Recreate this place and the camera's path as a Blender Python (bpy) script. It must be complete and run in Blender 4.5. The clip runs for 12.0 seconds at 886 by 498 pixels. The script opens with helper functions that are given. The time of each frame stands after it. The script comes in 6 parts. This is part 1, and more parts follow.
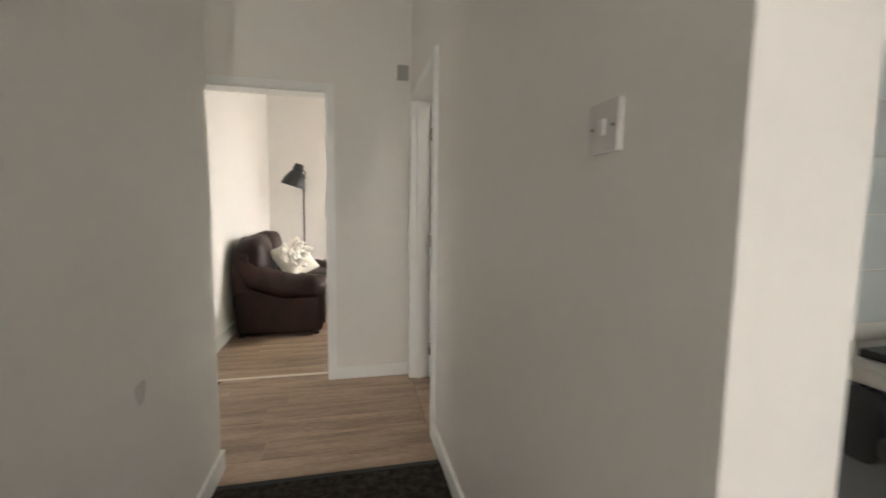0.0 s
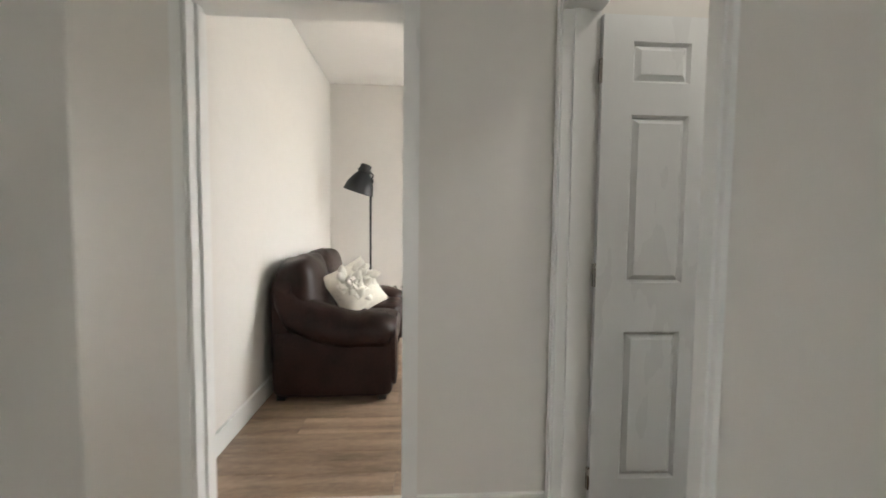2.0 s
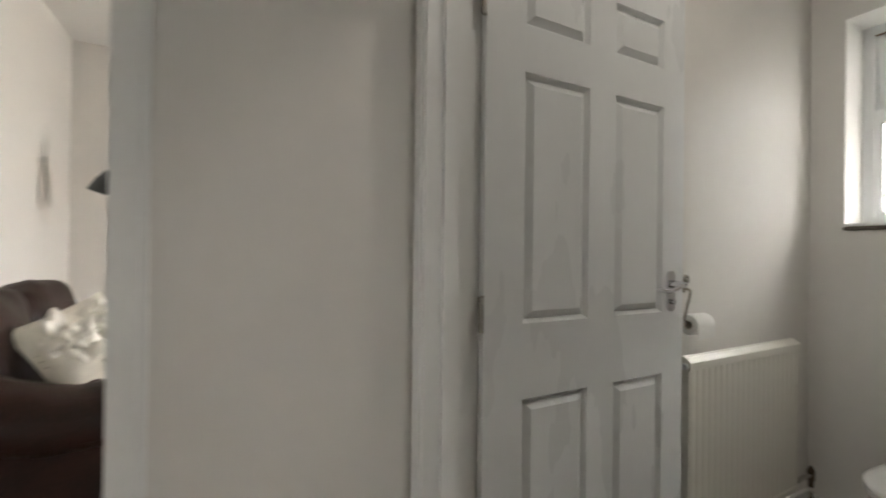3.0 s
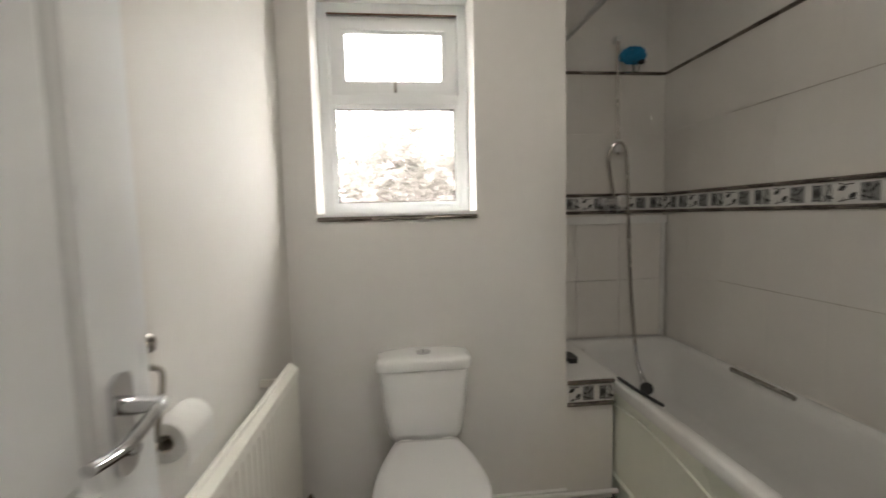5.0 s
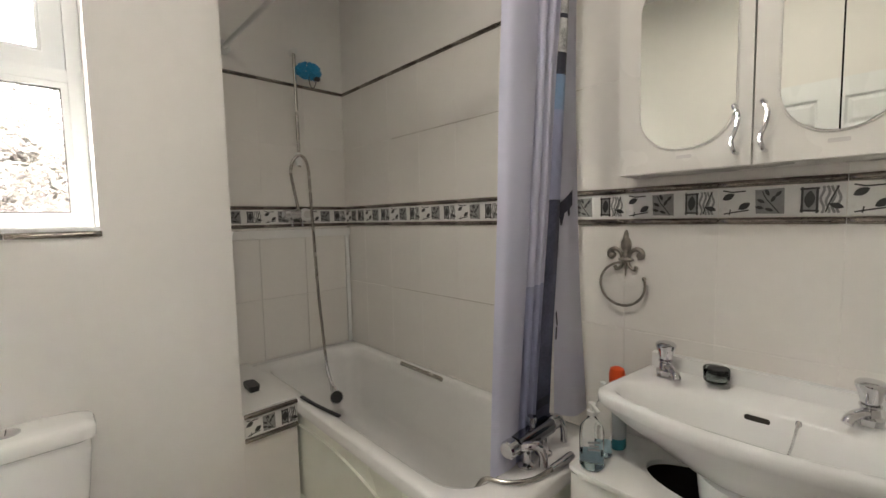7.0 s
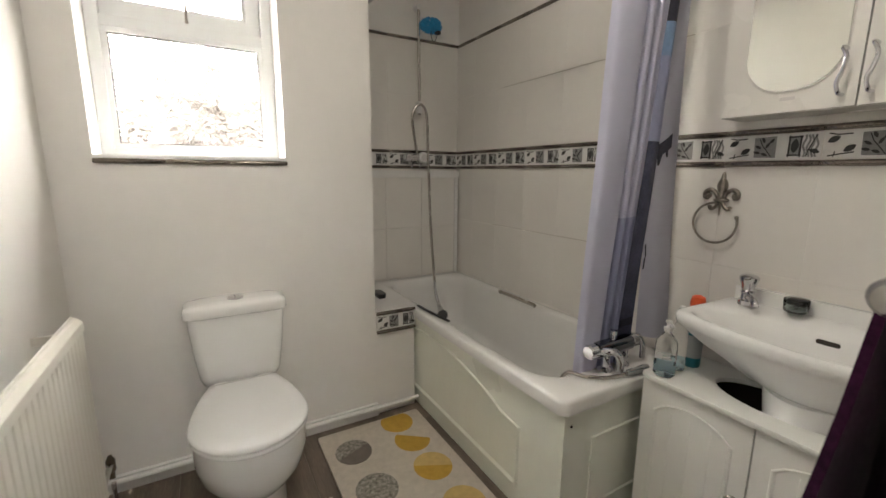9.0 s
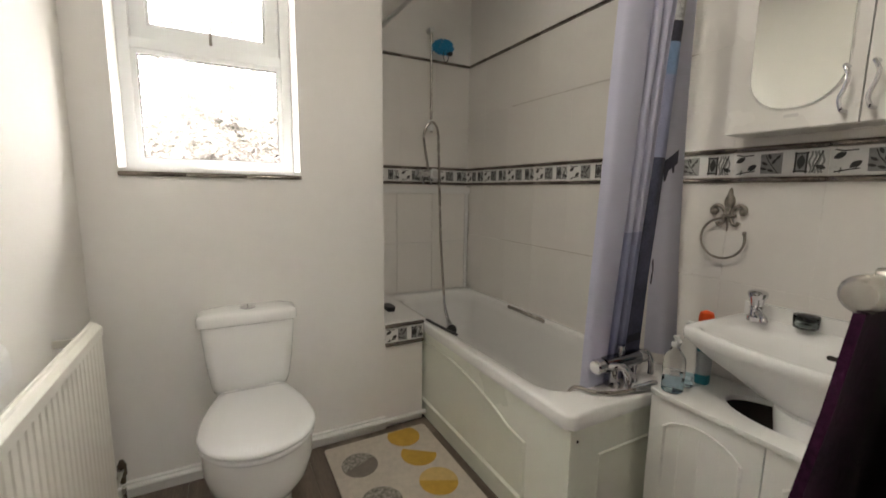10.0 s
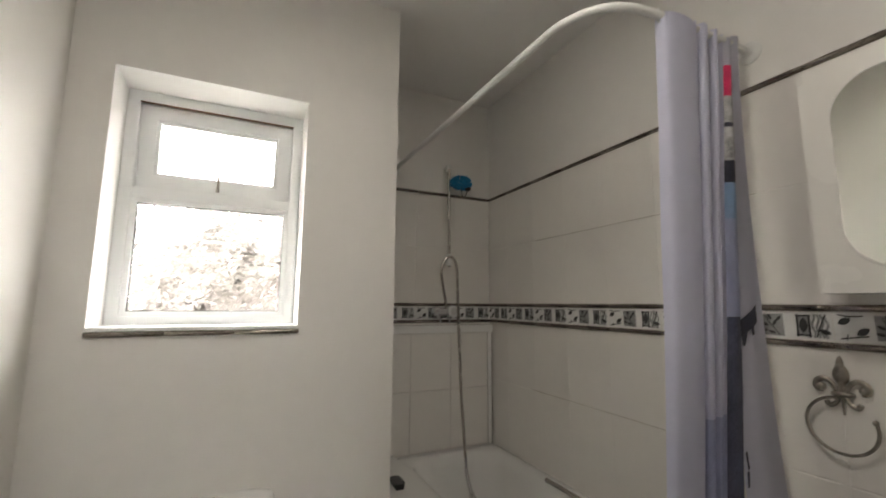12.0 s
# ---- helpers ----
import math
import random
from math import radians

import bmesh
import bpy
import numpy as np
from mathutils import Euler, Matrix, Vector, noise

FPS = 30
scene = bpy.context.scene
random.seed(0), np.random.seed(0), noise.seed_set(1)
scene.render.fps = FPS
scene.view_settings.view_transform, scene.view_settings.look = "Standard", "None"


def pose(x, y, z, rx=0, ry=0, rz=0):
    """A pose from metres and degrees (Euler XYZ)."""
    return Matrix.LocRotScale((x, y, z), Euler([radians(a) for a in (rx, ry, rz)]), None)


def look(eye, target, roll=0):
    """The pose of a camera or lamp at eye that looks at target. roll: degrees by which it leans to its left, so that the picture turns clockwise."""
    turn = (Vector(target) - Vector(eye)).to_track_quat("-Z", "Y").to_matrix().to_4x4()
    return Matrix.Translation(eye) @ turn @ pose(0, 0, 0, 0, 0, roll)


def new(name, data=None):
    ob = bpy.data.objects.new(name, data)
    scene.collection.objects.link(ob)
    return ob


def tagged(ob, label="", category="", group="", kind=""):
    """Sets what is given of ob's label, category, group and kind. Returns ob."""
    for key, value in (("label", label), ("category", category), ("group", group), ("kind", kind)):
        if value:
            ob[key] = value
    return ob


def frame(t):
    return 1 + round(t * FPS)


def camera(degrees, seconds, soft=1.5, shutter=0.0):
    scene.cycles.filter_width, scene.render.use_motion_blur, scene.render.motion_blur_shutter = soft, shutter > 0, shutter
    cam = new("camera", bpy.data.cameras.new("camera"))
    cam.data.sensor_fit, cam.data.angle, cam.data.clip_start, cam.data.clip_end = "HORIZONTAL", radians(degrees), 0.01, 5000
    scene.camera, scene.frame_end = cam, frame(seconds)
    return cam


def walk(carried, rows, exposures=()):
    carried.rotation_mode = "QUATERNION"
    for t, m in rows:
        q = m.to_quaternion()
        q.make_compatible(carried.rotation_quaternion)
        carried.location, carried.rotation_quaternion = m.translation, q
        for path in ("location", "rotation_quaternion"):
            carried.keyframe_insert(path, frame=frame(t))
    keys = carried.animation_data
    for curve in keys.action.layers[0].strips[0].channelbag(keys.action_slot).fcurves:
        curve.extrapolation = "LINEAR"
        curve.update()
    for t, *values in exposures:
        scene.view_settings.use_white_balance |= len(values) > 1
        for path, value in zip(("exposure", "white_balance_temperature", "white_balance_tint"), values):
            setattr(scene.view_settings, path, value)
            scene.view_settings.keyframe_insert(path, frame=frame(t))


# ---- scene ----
cam = camera(93.9, 12.0, shutter=0.4)
LIVING_SKY, KITCHEN_SKY, HALL_SKY, RECESS_SKY = 3.7, 1.0, 5.5, 0.3    # watts of daylight through each opening, all out of view; hall and recess are added
BATH_FILL = 1.95                                    # watts of the added fill lamp under the bathroom ceiling
EXPOSURE = [(0.0, 2.0, 6700, 10), (0.5, 2.08, 6600, 10), (1.0, 2.02, 6500, 9), (1.5, 1.9, 6400, 8), (2.0, 1.82, 6400, 8), (2.7, 1.52, 6500, 9), (4.3, 1.88, 6550, 9), (5.5, 2.0, 6600, 10), (7.0, 2.5, 6600, 10), (9.5, 2.45, 6700, 10), (10.5, 2.2, 6700, 10), (11.5, 2.05, 6600, 10), (12.0, 2.05, 6600, 10)]
PATH = [
    (0, (0.137, -3.048, 1.252), (0.577, -1.106, 1.062), 0.7),
    (0.5, (0.067, -2.84, 1.236), (0.2, -0.852, 1.056), 0.7),
    (1, (0.085, -2.417, 1.201), (0.04, -0.422, 1.067), 0.9),
    (1.5, (0.028, -2.018, 1.218), (0.004, -0.025, 1.059), 0.8),
    (2, (0.032, -1.641, 1.207), (0.16, 0.352, 1.088), 0.6),
    (2.5, (0.113, -1.254, 1.177), (0.524, 0.703, 1.14), 1.2),
    (2.7, (0.135, -1.12, 1.163), (0.737, 0.787, 1.153), 1.2),
    (4.5, (0.677, -0.498, 1.286), (2.637, -0.143, 1.11), -1.4),
    (5, (0.887, -0.46, 1.292), (2.871, -0.655, 1.133), -1.4),
    (5.5, (0.969, -0.488, 1.302), (2.85, -1.148, 1.149), -0.9),
    (6, (0.946, -0.57, 1.315), (2.65, -1.606, 1.167), -1.1),
    (6.5, (0.909, -0.621, 1.308), (2.441, -1.9, 1.171), -1.1),
    (7, (0.892, -0.664, 1.315), (2.348, -2.028, 1.166), -1.2),
    (7.5, (0.921, -0.628, 1.309), (2.443, -1.916, 1.152), -1.2),
    (9.5, (0.646, -0.436, 1.242), (2.373, -1.371, 0.865), 0.5),
    (10, (0.656, -0.456, 1.24), (2.403, -1.39, 0.962), 0.8),
    (10.5, (0.79, -0.524, 1.313), (2.539, -1.494, 1.301), 0.8),
    (11, (0.888, -0.572, 1.409), (2.609, -1.556, 1.671), 0.6),
    (11.5, (0.908, -0.597, 1.42), (2.624, -1.559, 1.779), 0.3),
    (12, (0.892, -0.591, 1.393), (2.688, -1.431, 1.658), 0.4),
]
walk(cam, [(t, look(eye, target, roll)) for t, eye, target, roll in PATH], EXPOSURE)

# ---------------------------------------------------------------- light
world = bpy.data.worlds.new("overcast_sky")
scene.world = world
world.use_nodes = True
wn, wl = world.node_tree.nodes, world.node_tree.links
sky = wn.new("ShaderNodeTexSky")
sky.sky_type, sky.sun_disc = "NISHITA", False
sky.sun_elevation, sky.sun_rotation = radians(50), radians(120)
sky.air_density, sky.dust_density, sky.ozone_density = 1.0, 6.0, 1.0
# an overcast dome, three times as bright overhead as at the horizon
dome = wn.new("ShaderNodeTexCoord")
split = wn.new("ShaderNodeSeparateXYZ")
wl.new(dome.outputs["Generated"], split.inputs["Vector"])
rise = wn.new("ShaderNodeMapRange")
rise.inputs["From Min"].default_value, rise.inputs["From Max"].default_value = 0.0, 1.0
rise.inputs["To Min"].default_value, rise.inputs["To Max"].default_value = 0.36, 1.08
wl.new(split.outputs["Z"], rise.inputs["Value"])
cloud = wn.new("ShaderNodeMixRGB")
cloud.blend_type = "MULTIPLY"
cloud.inputs["Fac"].default_value = 1.0
cloud.inputs["Color1"].default_value = (90.0, 88.2, 85.0, 1)
wl.new(rise.outputs["Result"], cloud.inputs["Color2"])
soften = wn.new("ShaderNodeMixRGB")
soften.inputs["Fac"].default_value = 0.9
wl.new(sky.outputs["Color"], soften.inputs["Color1"])
wl.new(cloud.outputs["Color"], soften.inputs["Color2"])
wl.new(soften.outputs["Color"], wn["Background"].inputs["Color"])
wn["Background"].inputs["Strength"].default_value = 0.15

sun = new("sun", bpy.data.lights.new("sun", "SUN"))
sun.data.energy, sun.data.angle, sun.data.color = 0.5, radians(25), (1.0, 0.96, 0.9)
sun.matrix_world = look((6, 5, 8), (0, 0, 0))


def sky_lamp(name, at, towards, width, height, watts, tint=(1.0, 0.98, 0.95)):
    """The daylight of one unseen opening, as an area lamp in it."""
    lamp = new(name, bpy.data.lights.new(name, "AREA"))
    lamp.data.shape, lamp.data.size, lamp.data.size_y = "RECTANGLE", width, height
    lamp.data.energy, lamp.data.color = watts, tint
    lamp.matrix_world = look(at, towards)
    return lamp


sky_lamp("living_window_sky", (2.52, 2.22, 1.5), (0.5, 1.9, 1.2), 1.1, 1.3, LIVING_SKY, (0.86, 0.94, 1.0))
sky_lamp("kitchen_window_sky", (1.5, -4.93, 1.57), (1.4, -3.2, 1.1), 0.35, 0.40, KITCHEN_SKY, (0.90, 0.95, 1.0))
# no window is known behind the hall or recess; both lamps are added fill
sky_lamp("hall_fill_sky", (0.05, -6.14, 1.5), (0.05, -3.5, 1.2), 0.28, 1.3, HALL_SKY)
sky_lamp("recess_fill_sky", (-2.64, -0.5, 1.45), (0.5, -0.5, 1.1), 0.22, 0.36, RECESS_SKY)

# fill lamp added to even out the bathroom; no such source is seen
bath_fill = new("bath_fill_lamp", bpy.data.lights.new("bath_fill_lamp", "AREA"))
bath_fill.data.shape, bath_fill.data.size = "DISK", 0.26
bath_fill.data.energy, bath_fill.data.color = BATH_FILL, (1.0, 0.93, 0.83)
bath_fill.matrix_world = look((1.30, -0.80, 2.655), (1.30, -0.80, 0.0))


# ---------------------------------------------------------------- materials
def material(name, colour, rough=0.5, metal=0.0, vary=0.08, scale=3.0, bump=0.0, bump_scale=60.0,
             second=None, coat=0.0, grain=(1, 1, 1), piece=0.0, rough_vary=0.08, sheen=0.0, spec=0.5):
    """A procedural surface: colour varied at two scales, gloss varied, a fine relief."""
    m = bpy.data.materials.new(name)
    m.use_nodes = True
    n, l = m.node_tree.nodes, m.node_tree.links
    b = n["Principled BSDF"]
    b.inputs["Metallic"].default_value = metal
    b.inputs["Coat Weight"].default_value = coat
    b.inputs["Sheen Weight"].default_value = sheen
    b.inputs["Specular IOR Level"].default_value = spec
    pos = n.new("ShaderNodeTexCoord")
    mp = n.new("ShaderNodeMapping")
    mp.inputs["Scale"].default_value = grain
    if piece:
        own = n.new("ShaderNodeObjectInfo")
        shift = n.new("ShaderNodeVectorMath")
        shift.operation = "MULTIPLY_ADD"
        shift.inputs[1].default_value = (37.0, 53.0, 71.0)
        l.new(own.outputs["Random"], shift.inputs[0])
        l.new(pos.outputs["Object"], shift.inputs[2])
        l.new(shift.outputs["Vector"], mp.inputs["Vector"])
    else:
        l.new(pos.outputs["Object"], mp.inputs["Vector"])
    big = n.new("ShaderNodeTexNoise")
    big.inputs["Scale"].default_value, big.inputs["Detail"].default_value = scale, 4
    small = n.new("ShaderNodeTexNoise")
    small.inputs["Scale"].default_value, small.inputs["Detail"].default_value = scale * 14, 5
    l.new(mp.outputs["Vector"], big.inputs["Vector"])
    l.new(mp.outputs["Vector"], small.inputs["Vector"])
    mix = n.new("ShaderNodeMix")
    mix.data_type = "FLOAT"
    mix.inputs["Factor"].default_value = 0.35
    l.new(big.outputs["Fac"], mix.inputs["A"])
    l.new(small.outputs["Fac"], mix.inputs["B"])
    ramp = n.new("ShaderNodeValToRGB")
    c0 = [max(0, c * (1 - vary)) for c in colour]
    c1 = [min(1, c * (1 + vary)) for c in (second or colour)]
    ramp.color_ramp.elements[0].position, ramp.color_ramp.elements[0].color = 0.32, (*c0, 1)
    ramp.color_ramp.elements[1].position, ramp.color_ramp.elements[1].color = 0.68, (*c1, 1)
    l.new(mix.outputs["Result"], ramp.inputs["Fac"])
    out = ramp.outputs["Color"]
    if piece:
        info = n.new("ShaderNodeObjectInfo")
        rng = n.new("ShaderNodeMapRange")
        rng.inputs["To Min"].default_value, rng.inputs["To Max"].default_value = 1 - piece, 1 + piece
        l.new(info.outputs["Random"], rng.inputs["Value"])
        hsv = n.new("ShaderNodeHueSaturation")
        l.new(rng.outputs["Result"], hsv.inputs["Value"])
        l.new(out, hsv.inputs["Color"])
        out = hsv.outputs["Color"]
    l.new(out, b.inputs["Base Color"])
    rr = n.new("ShaderNodeMapRange")
    rr.inputs["To Min"].default_value = max(0.02, rough - rough_vary)
    rr.inputs["To Max"].default_value = min(1, rough + rough_vary)
    l.new(big.outputs["Fac"], rr.inputs["Value"])
    l.new(rr.outputs["Result"], b.inputs["Roughness"])
    if bump:
        fine = n.new("ShaderNodeTexNoise")
        fine.inputs["Scale"].default_value, fine.inputs["Detail"].default_value = bump_scale, 4
        l.new(mp.outputs["Vector"], fine.inputs["Vector"])
        bp = n.new("ShaderNodeBump")
        bp.inputs["Strength"].default_value, bp.inputs["Distance"].default_value = min(1, bump), 0.004
        l.new(fine.outputs["Fac"], bp.inputs["Height"])
        l.new(bp.outputs["Normal"], b.inputs["Normal"])
    return m


def glass_material(name, tint, rough=0.0, ripple=0.0, ripple_scale=30.0, ior=1.45, distance=0.01):
    m = bpy.data.materials.new(name)
    m.use_nodes = True
    n, l = m.node_tree.nodes, m.node_tree.links
    b = n["Principled BSDF"]
    b.inputs["Base Color"].default_value = (*tint, 1)
    b.inputs["Transmission Weight"].default_value = 1.0
    b.inputs["Roughness"].default_value = rough
    b.inputs["IOR"].default_value = ior
    if ripple:
        pos = n.new("ShaderNodeTexCoord")
        warp = n.new("ShaderNodeTexNoise")
        warp.inputs["Scale"].default_value, warp.inputs["Detail"].default_value = ripple_scale * 0.5, 2.0
        l.new(pos.outputs["Object"], warp.inputs["Vector"])
        bend = n.new("ShaderNodeVectorMath")
        bend.operation = "MULTIPLY_ADD"
        bend.inputs[1].default_value = (0.10, 0.10, 0.10)
        l.new(warp.outputs["Color"], bend.inputs[0])
        l.new(pos.outputs["Object"], bend.inputs[2])
        squash = n.new("ShaderNodeMapping")
        squash.inputs["Rotation"].default_value = (radians(35), 0, 0)
        squash.inputs["Scale"].default_value = (1.0, 0.6, 1.25)
        l.new(bend.outputs["Vector"], squash.inputs["Vector"])
        cells = n.new("ShaderNodeTexVoronoi")
        cells.feature = "SMOOTH_F1"
        cells.inputs["Scale"].default_value, cells.inputs["Smoothness"].default_value = ripple_scale, 0.12
        l.new(squash.outputs["Vector"], cells.inputs["Vector"])
        bp = n.new("ShaderNodeBump")
        bp.inputs["Strength"].default_value, bp.inputs["Distance"].default_value = ripple, distance
        l.new(cells.outputs["Distance"], bp.inputs["Height"])
        l.new(bp.outputs["Normal"], b.inputs["Normal"])
    return m


WALL = material("white_wall_paint", (0.76, 0.735, 0.70), 0.55, vary=0.025, scale=1.2, bump=0.12, bump_scale=160)
WALL_BATH = material("bathroom_wall_paint", (0.80, 0.785, 0.76), 0.5, vary=0.025, scale=1.4, bump=0.10, bump_scale=140)
CEILING = material("ceiling_paint", (0.85, 0.84, 0.82), 0.8, vary=0.02, scale=1.0, bump=0.1, bump_scale=120)
GLOSS = material("white_gloss_paint", (0.80, 0.80, 0.785), 0.36, vary=0.02, scale=5, bump=0.015, bump_scale=70, rough_vary=0.05)
DOOR_PAINT = material("white_door_paint", (0.79, 0.80, 0.80), 0.28, vary=0.015, scale=4, bump=0.012, bump_scale=110, grain=(1.5, 1.5, 0.4), rough_vary=0.05)
TILE = material("cream_wall_tile", (0.78, 0.755, 0.72), 0.16, vary=0.02, scale=2.5, bump=0.03, bump_scale=18, piece=0.008, rough_vary=0.04)
GROUT = material("pale_grout", (0.74, 0.715, 0.68), 0.7, vary=0.15, scale=5, bump=0.2)
LISTEL = material("border_tile_white", (0.74, 0.74, 0.73), 0.3, vary=0.06, scale=25, bump=0.15, bump_scale=90)
LISTEL_GREY = material("border_tile_grey", (0.26, 0.262, 0.262), 0.4, vary=0.2, scale=60, bump=0.2, bump_scale=150)
LISTEL_DARK = material("border_tile_charcoal", (0.035, 0.035, 0.036), 0.35, vary=0.25, scale=60, bump=0.2)
PENCIL = material("silvered_pencil_trim", (0.10, 0.083, 0.070), 0.17, metal=0.9, vary=0.5, second=(0.30, 0.27, 0.24),
                  scale=14, grain=(0.5, 0.5, 2.0), bump=0.25, bump_scale=25, rough_vary=0.08)
CERAMIC = material("white_glazed_ceramic", (0.87, 0.87, 0.86), 0.08, vary=0.01, scale=2, coat=0.5, rough_vary=0.03)
SEAT = material("white_toilet_seat_plastic", (0.82, 0.825, 0.83), 0.2, vary=0.01, scale=3, rough_vary=0.04)
TUB = material("white_bath_acrylic", (0.80, 0.795, 0.78), 0.14, vary=0.02, scale=3, rough_vary=0.05)
TUB_PANEL = material("cream_bath_panel", (0.80, 0.82, 0.73), 0.3, vary=0.025, scale=2.0, bump=0.03, bump_scale=30)
RADIATOR = material("cream_radiator_enamel", (0.76, 0.735, 0.67), 0.35, vary=0.025, scale=3, bump=0.04)
CHROME = material("chrome", (0.68, 0.68, 0.70), 0.06, metal=1.0, vary=0.03, scale=8, rough_vary=0.04)
BRUSHED = material("brushed_nickel", (0.50, 0.475, 0.44), 0.26, metal=1.0, vary=0.1, scale=14, rough_vary=0.08)
PEWTER = material("antique_pewter", (0.36, 0.33, 0.29), 0.33, metal=0.95, vary=0.3, scale=40, bump=0.2, bump_scale=90)
MIRROR = material("mirror_silver", (0.86, 0.88, 0.84), 0.02, metal=1.0, vary=0.005, scale=2, rough_vary=0.01)
UPVC = material("white_window_plastic", (0.84, 0.855, 0.86), 0.32, vary=0.015, scale=3)
DARK_RUBBER = material("dark_rubber", (0.02, 0.02, 0.02), 0.6, vary=0.2, scale=20)
BLACK = material("black_plastic", (0.012, 0.012, 0.013), 0.4, vary=0.2, scale=20)
WHITE_PLASTIC = material("white_plastic", (0.76, 0.76, 0.75), 0.3, vary=0.02, scale=6)
SWITCH_PLASTIC = material("faceplate_plastic", (0.62, 0.60, 0.585), 0.35, vary=0.03, scale=10)
LEATHER = material("dark_brown_leather", (0.016, 0.0068, 0.0048), 0.38, vary=0.35, scale=5, bump=0.5, bump_scale=140, rough_vary=0.1, second=(0.024, 0.0105, 0.0075), spec=0.22)
LAMP_STEEL = material("charcoal_lamp_enamel", (0.018, 0.018, 0.019), 0.45, vary=0.15, scale=20)
CUSHION_M = material("cream_cushion_cotton", (0.76, 0.72, 0.64), 0.9, vary=0.08, scale=20, bump=0.5, bump_scale=220, second=(0.78, 0.75, 0.66), sheen=0.3)
PETAL_M = material("cream_felt_petals", (0.82, 0.79, 0.72), 0.9, vary=0.1, scale=25, bump=0.4, bump_scale=200, sheen=0.3)
STRIPE_M = material("taupe_ribbon", (0.16, 0.12, 0.09), 0.8, vary=0.2, scale=25)
OAK = material("laminate_oak", (0.19, 0.126, 0.083), 0.42, vary=0.40, scale=3.0, bump=0.12, bump_scale=50,
               second=(0.30, 0.215, 0.150), grain=(0.5, 3.4, 3.4), piece=0.16)
OAK_GAP = material("laminate_joint", (0.05, 0.035, 0.025), 0.7, vary=0.2, scale=8)
VINYL = material("bathroom_brown_boards", (0.115, 0.086, 0.066), 0.42, vary=0.3, scale=3.0, bump=0.12, bump_scale=50,
                 second=(0.175, 0.138, 0.108), grain=(0.6, 6, 6), piece=0.12)
CARPET = material("dark_brown_carpet", (0.022, 0.018, 0.015), 1.0, vary=0.5, scale=30, bump=1.0, bump_scale=260, second=(0.05, 0.042, 0.035), spec=0.1)
METAL_STRIP = material("pale_threshold_strip", (0.62, 0.58, 0.52), 0.35, metal=0.3, vary=0.06, scale=10)
TOWEL = material("dark_purple_velour", (0.022, 0.0045, 0.017), 0.95, vary=0.4, scale=10, bump=0.3, bump_scale=500, second=(0.040, 0.009, 0.032), sheen=0.10, spec=0.05)
CURTAIN = material("lilac_white_polyester", (0.70, 0.71, 0.86), 0.6, vary=0.04, scale=3, bump=0.1, bump_scale=200)
CURTAIN_DARK = material("printed_curtain_dark", (0.03, 0.03, 0.05), 0.6, vary=0.3, scale=9)
CURTAIN_PINK = material("printed_curtain_pink", (0.62, 0.03, 0.12), 0.6, vary=0.2, scale=20)
# deep shade between the curtain folds, painted as a dark slate cloth
CURTAIN_GREY = material("shaded_curtain_slate", (0.065, 0.072, 0.125), 0.6, vary=0.5, scale=9)
CURTAIN_DUSK = material("curtain_dusk_blue", (0.36, 0.39, 0.58), 0.6, vary=0.1, scale=6)
CURTAIN_BLUE = material("printed_curtain_blue", (0.22, 0.36, 0.58), 0.6, vary=0.2, scale=8)
CURTAIN_SILVER = material("printed_curtain_silver", (0.16, 0.16, 0.17), 0.5, vary=0.8, scale=30, second=(0.42, 0.42, 0.43))
# greyer copy of the lilac cloth, with the rear fold's shade in its colour
CURTAIN_REAR = material("lilac_grey_shaded", (0.58, 0.58, 0.66), 0.65, vary=0.04, scale=4, bump=0.1, bump_scale=200)
for cloth_mat, share in ((CURTAIN, 0.40), (CURTAIN_DUSK, 0.30), (CURTAIN_REAR, 0.40), (CURTAIN_BLUE, 0.3)):
    tree = cloth_mat.node_tree
    shine = tree.nodes.new("ShaderNodeBsdfTranslucent")
    shine.inputs["Color"].default_value = (0.66, 0.66, 0.74, 1)
    blend = tree.nodes.new("ShaderNodeMixShader")
    blend.inputs["Fac"].default_value = share
    tree.links.new(tree.nodes["Principled BSDF"].outputs["BSDF"], blend.inputs[1])
    tree.links.new(shine.outputs["BSDF"], blend.inputs[2])
    tree.links.new(blend.outputs["Shader"], tree.nodes["Material Output"].inputs["Surface"])
CAB_WHITE = material("white_cabinet_foil", (0.77, 0.755, 0.72), 0.28, vary=0.015, scale=2, rough_vary=0.05)
VANITY_WHITE = material("vanity_white_foil", (0.84, 0.84, 0.805), 0.3, vary=0.015, scale=2)
# near black; in the overflow slot and vanity it paints the hollow's shade
DARK_VOID = material("dark_void", (0.035, 0.028, 0.022), 0.8, vary=0.2, scale=10)
MAT_CREAM = material("cream_mat_pile", (0.62, 0.565, 0.49), 1.0, vary=0.10, scale=40, bump=0.9, bump_scale=300, spec=0.1)
MAT_YELLOW = material("mustard_mat_pile", (0.56, 0.35, 0.07), 1.0, vary=0.12, scale=40, bump=0.9, bump_scale=300, spec=0.1)
MAT_PALE_YELLOW = material("pale_mustard_mat_pile", (0.63, 0.46, 0.19), 1.0, vary=0.12, scale=40, bump=0.9, bump_scale=300, spec=0.1)
MAT_GREY = material("grey_mat_pile", (0.22, 0.19, 0.17), 1.0, vary=0.12, scale=40, bump=0.9, bump_scale=300, spec=0.1)
MAT_FLECK = material("flecked_grey_mat_pile", (0.16, 0.145, 0.12), 1.0, vary=0.5, scale=70, bump=0.9, bump_scale=300, second=(0.36, 0.34, 0.30), spec=0.1)
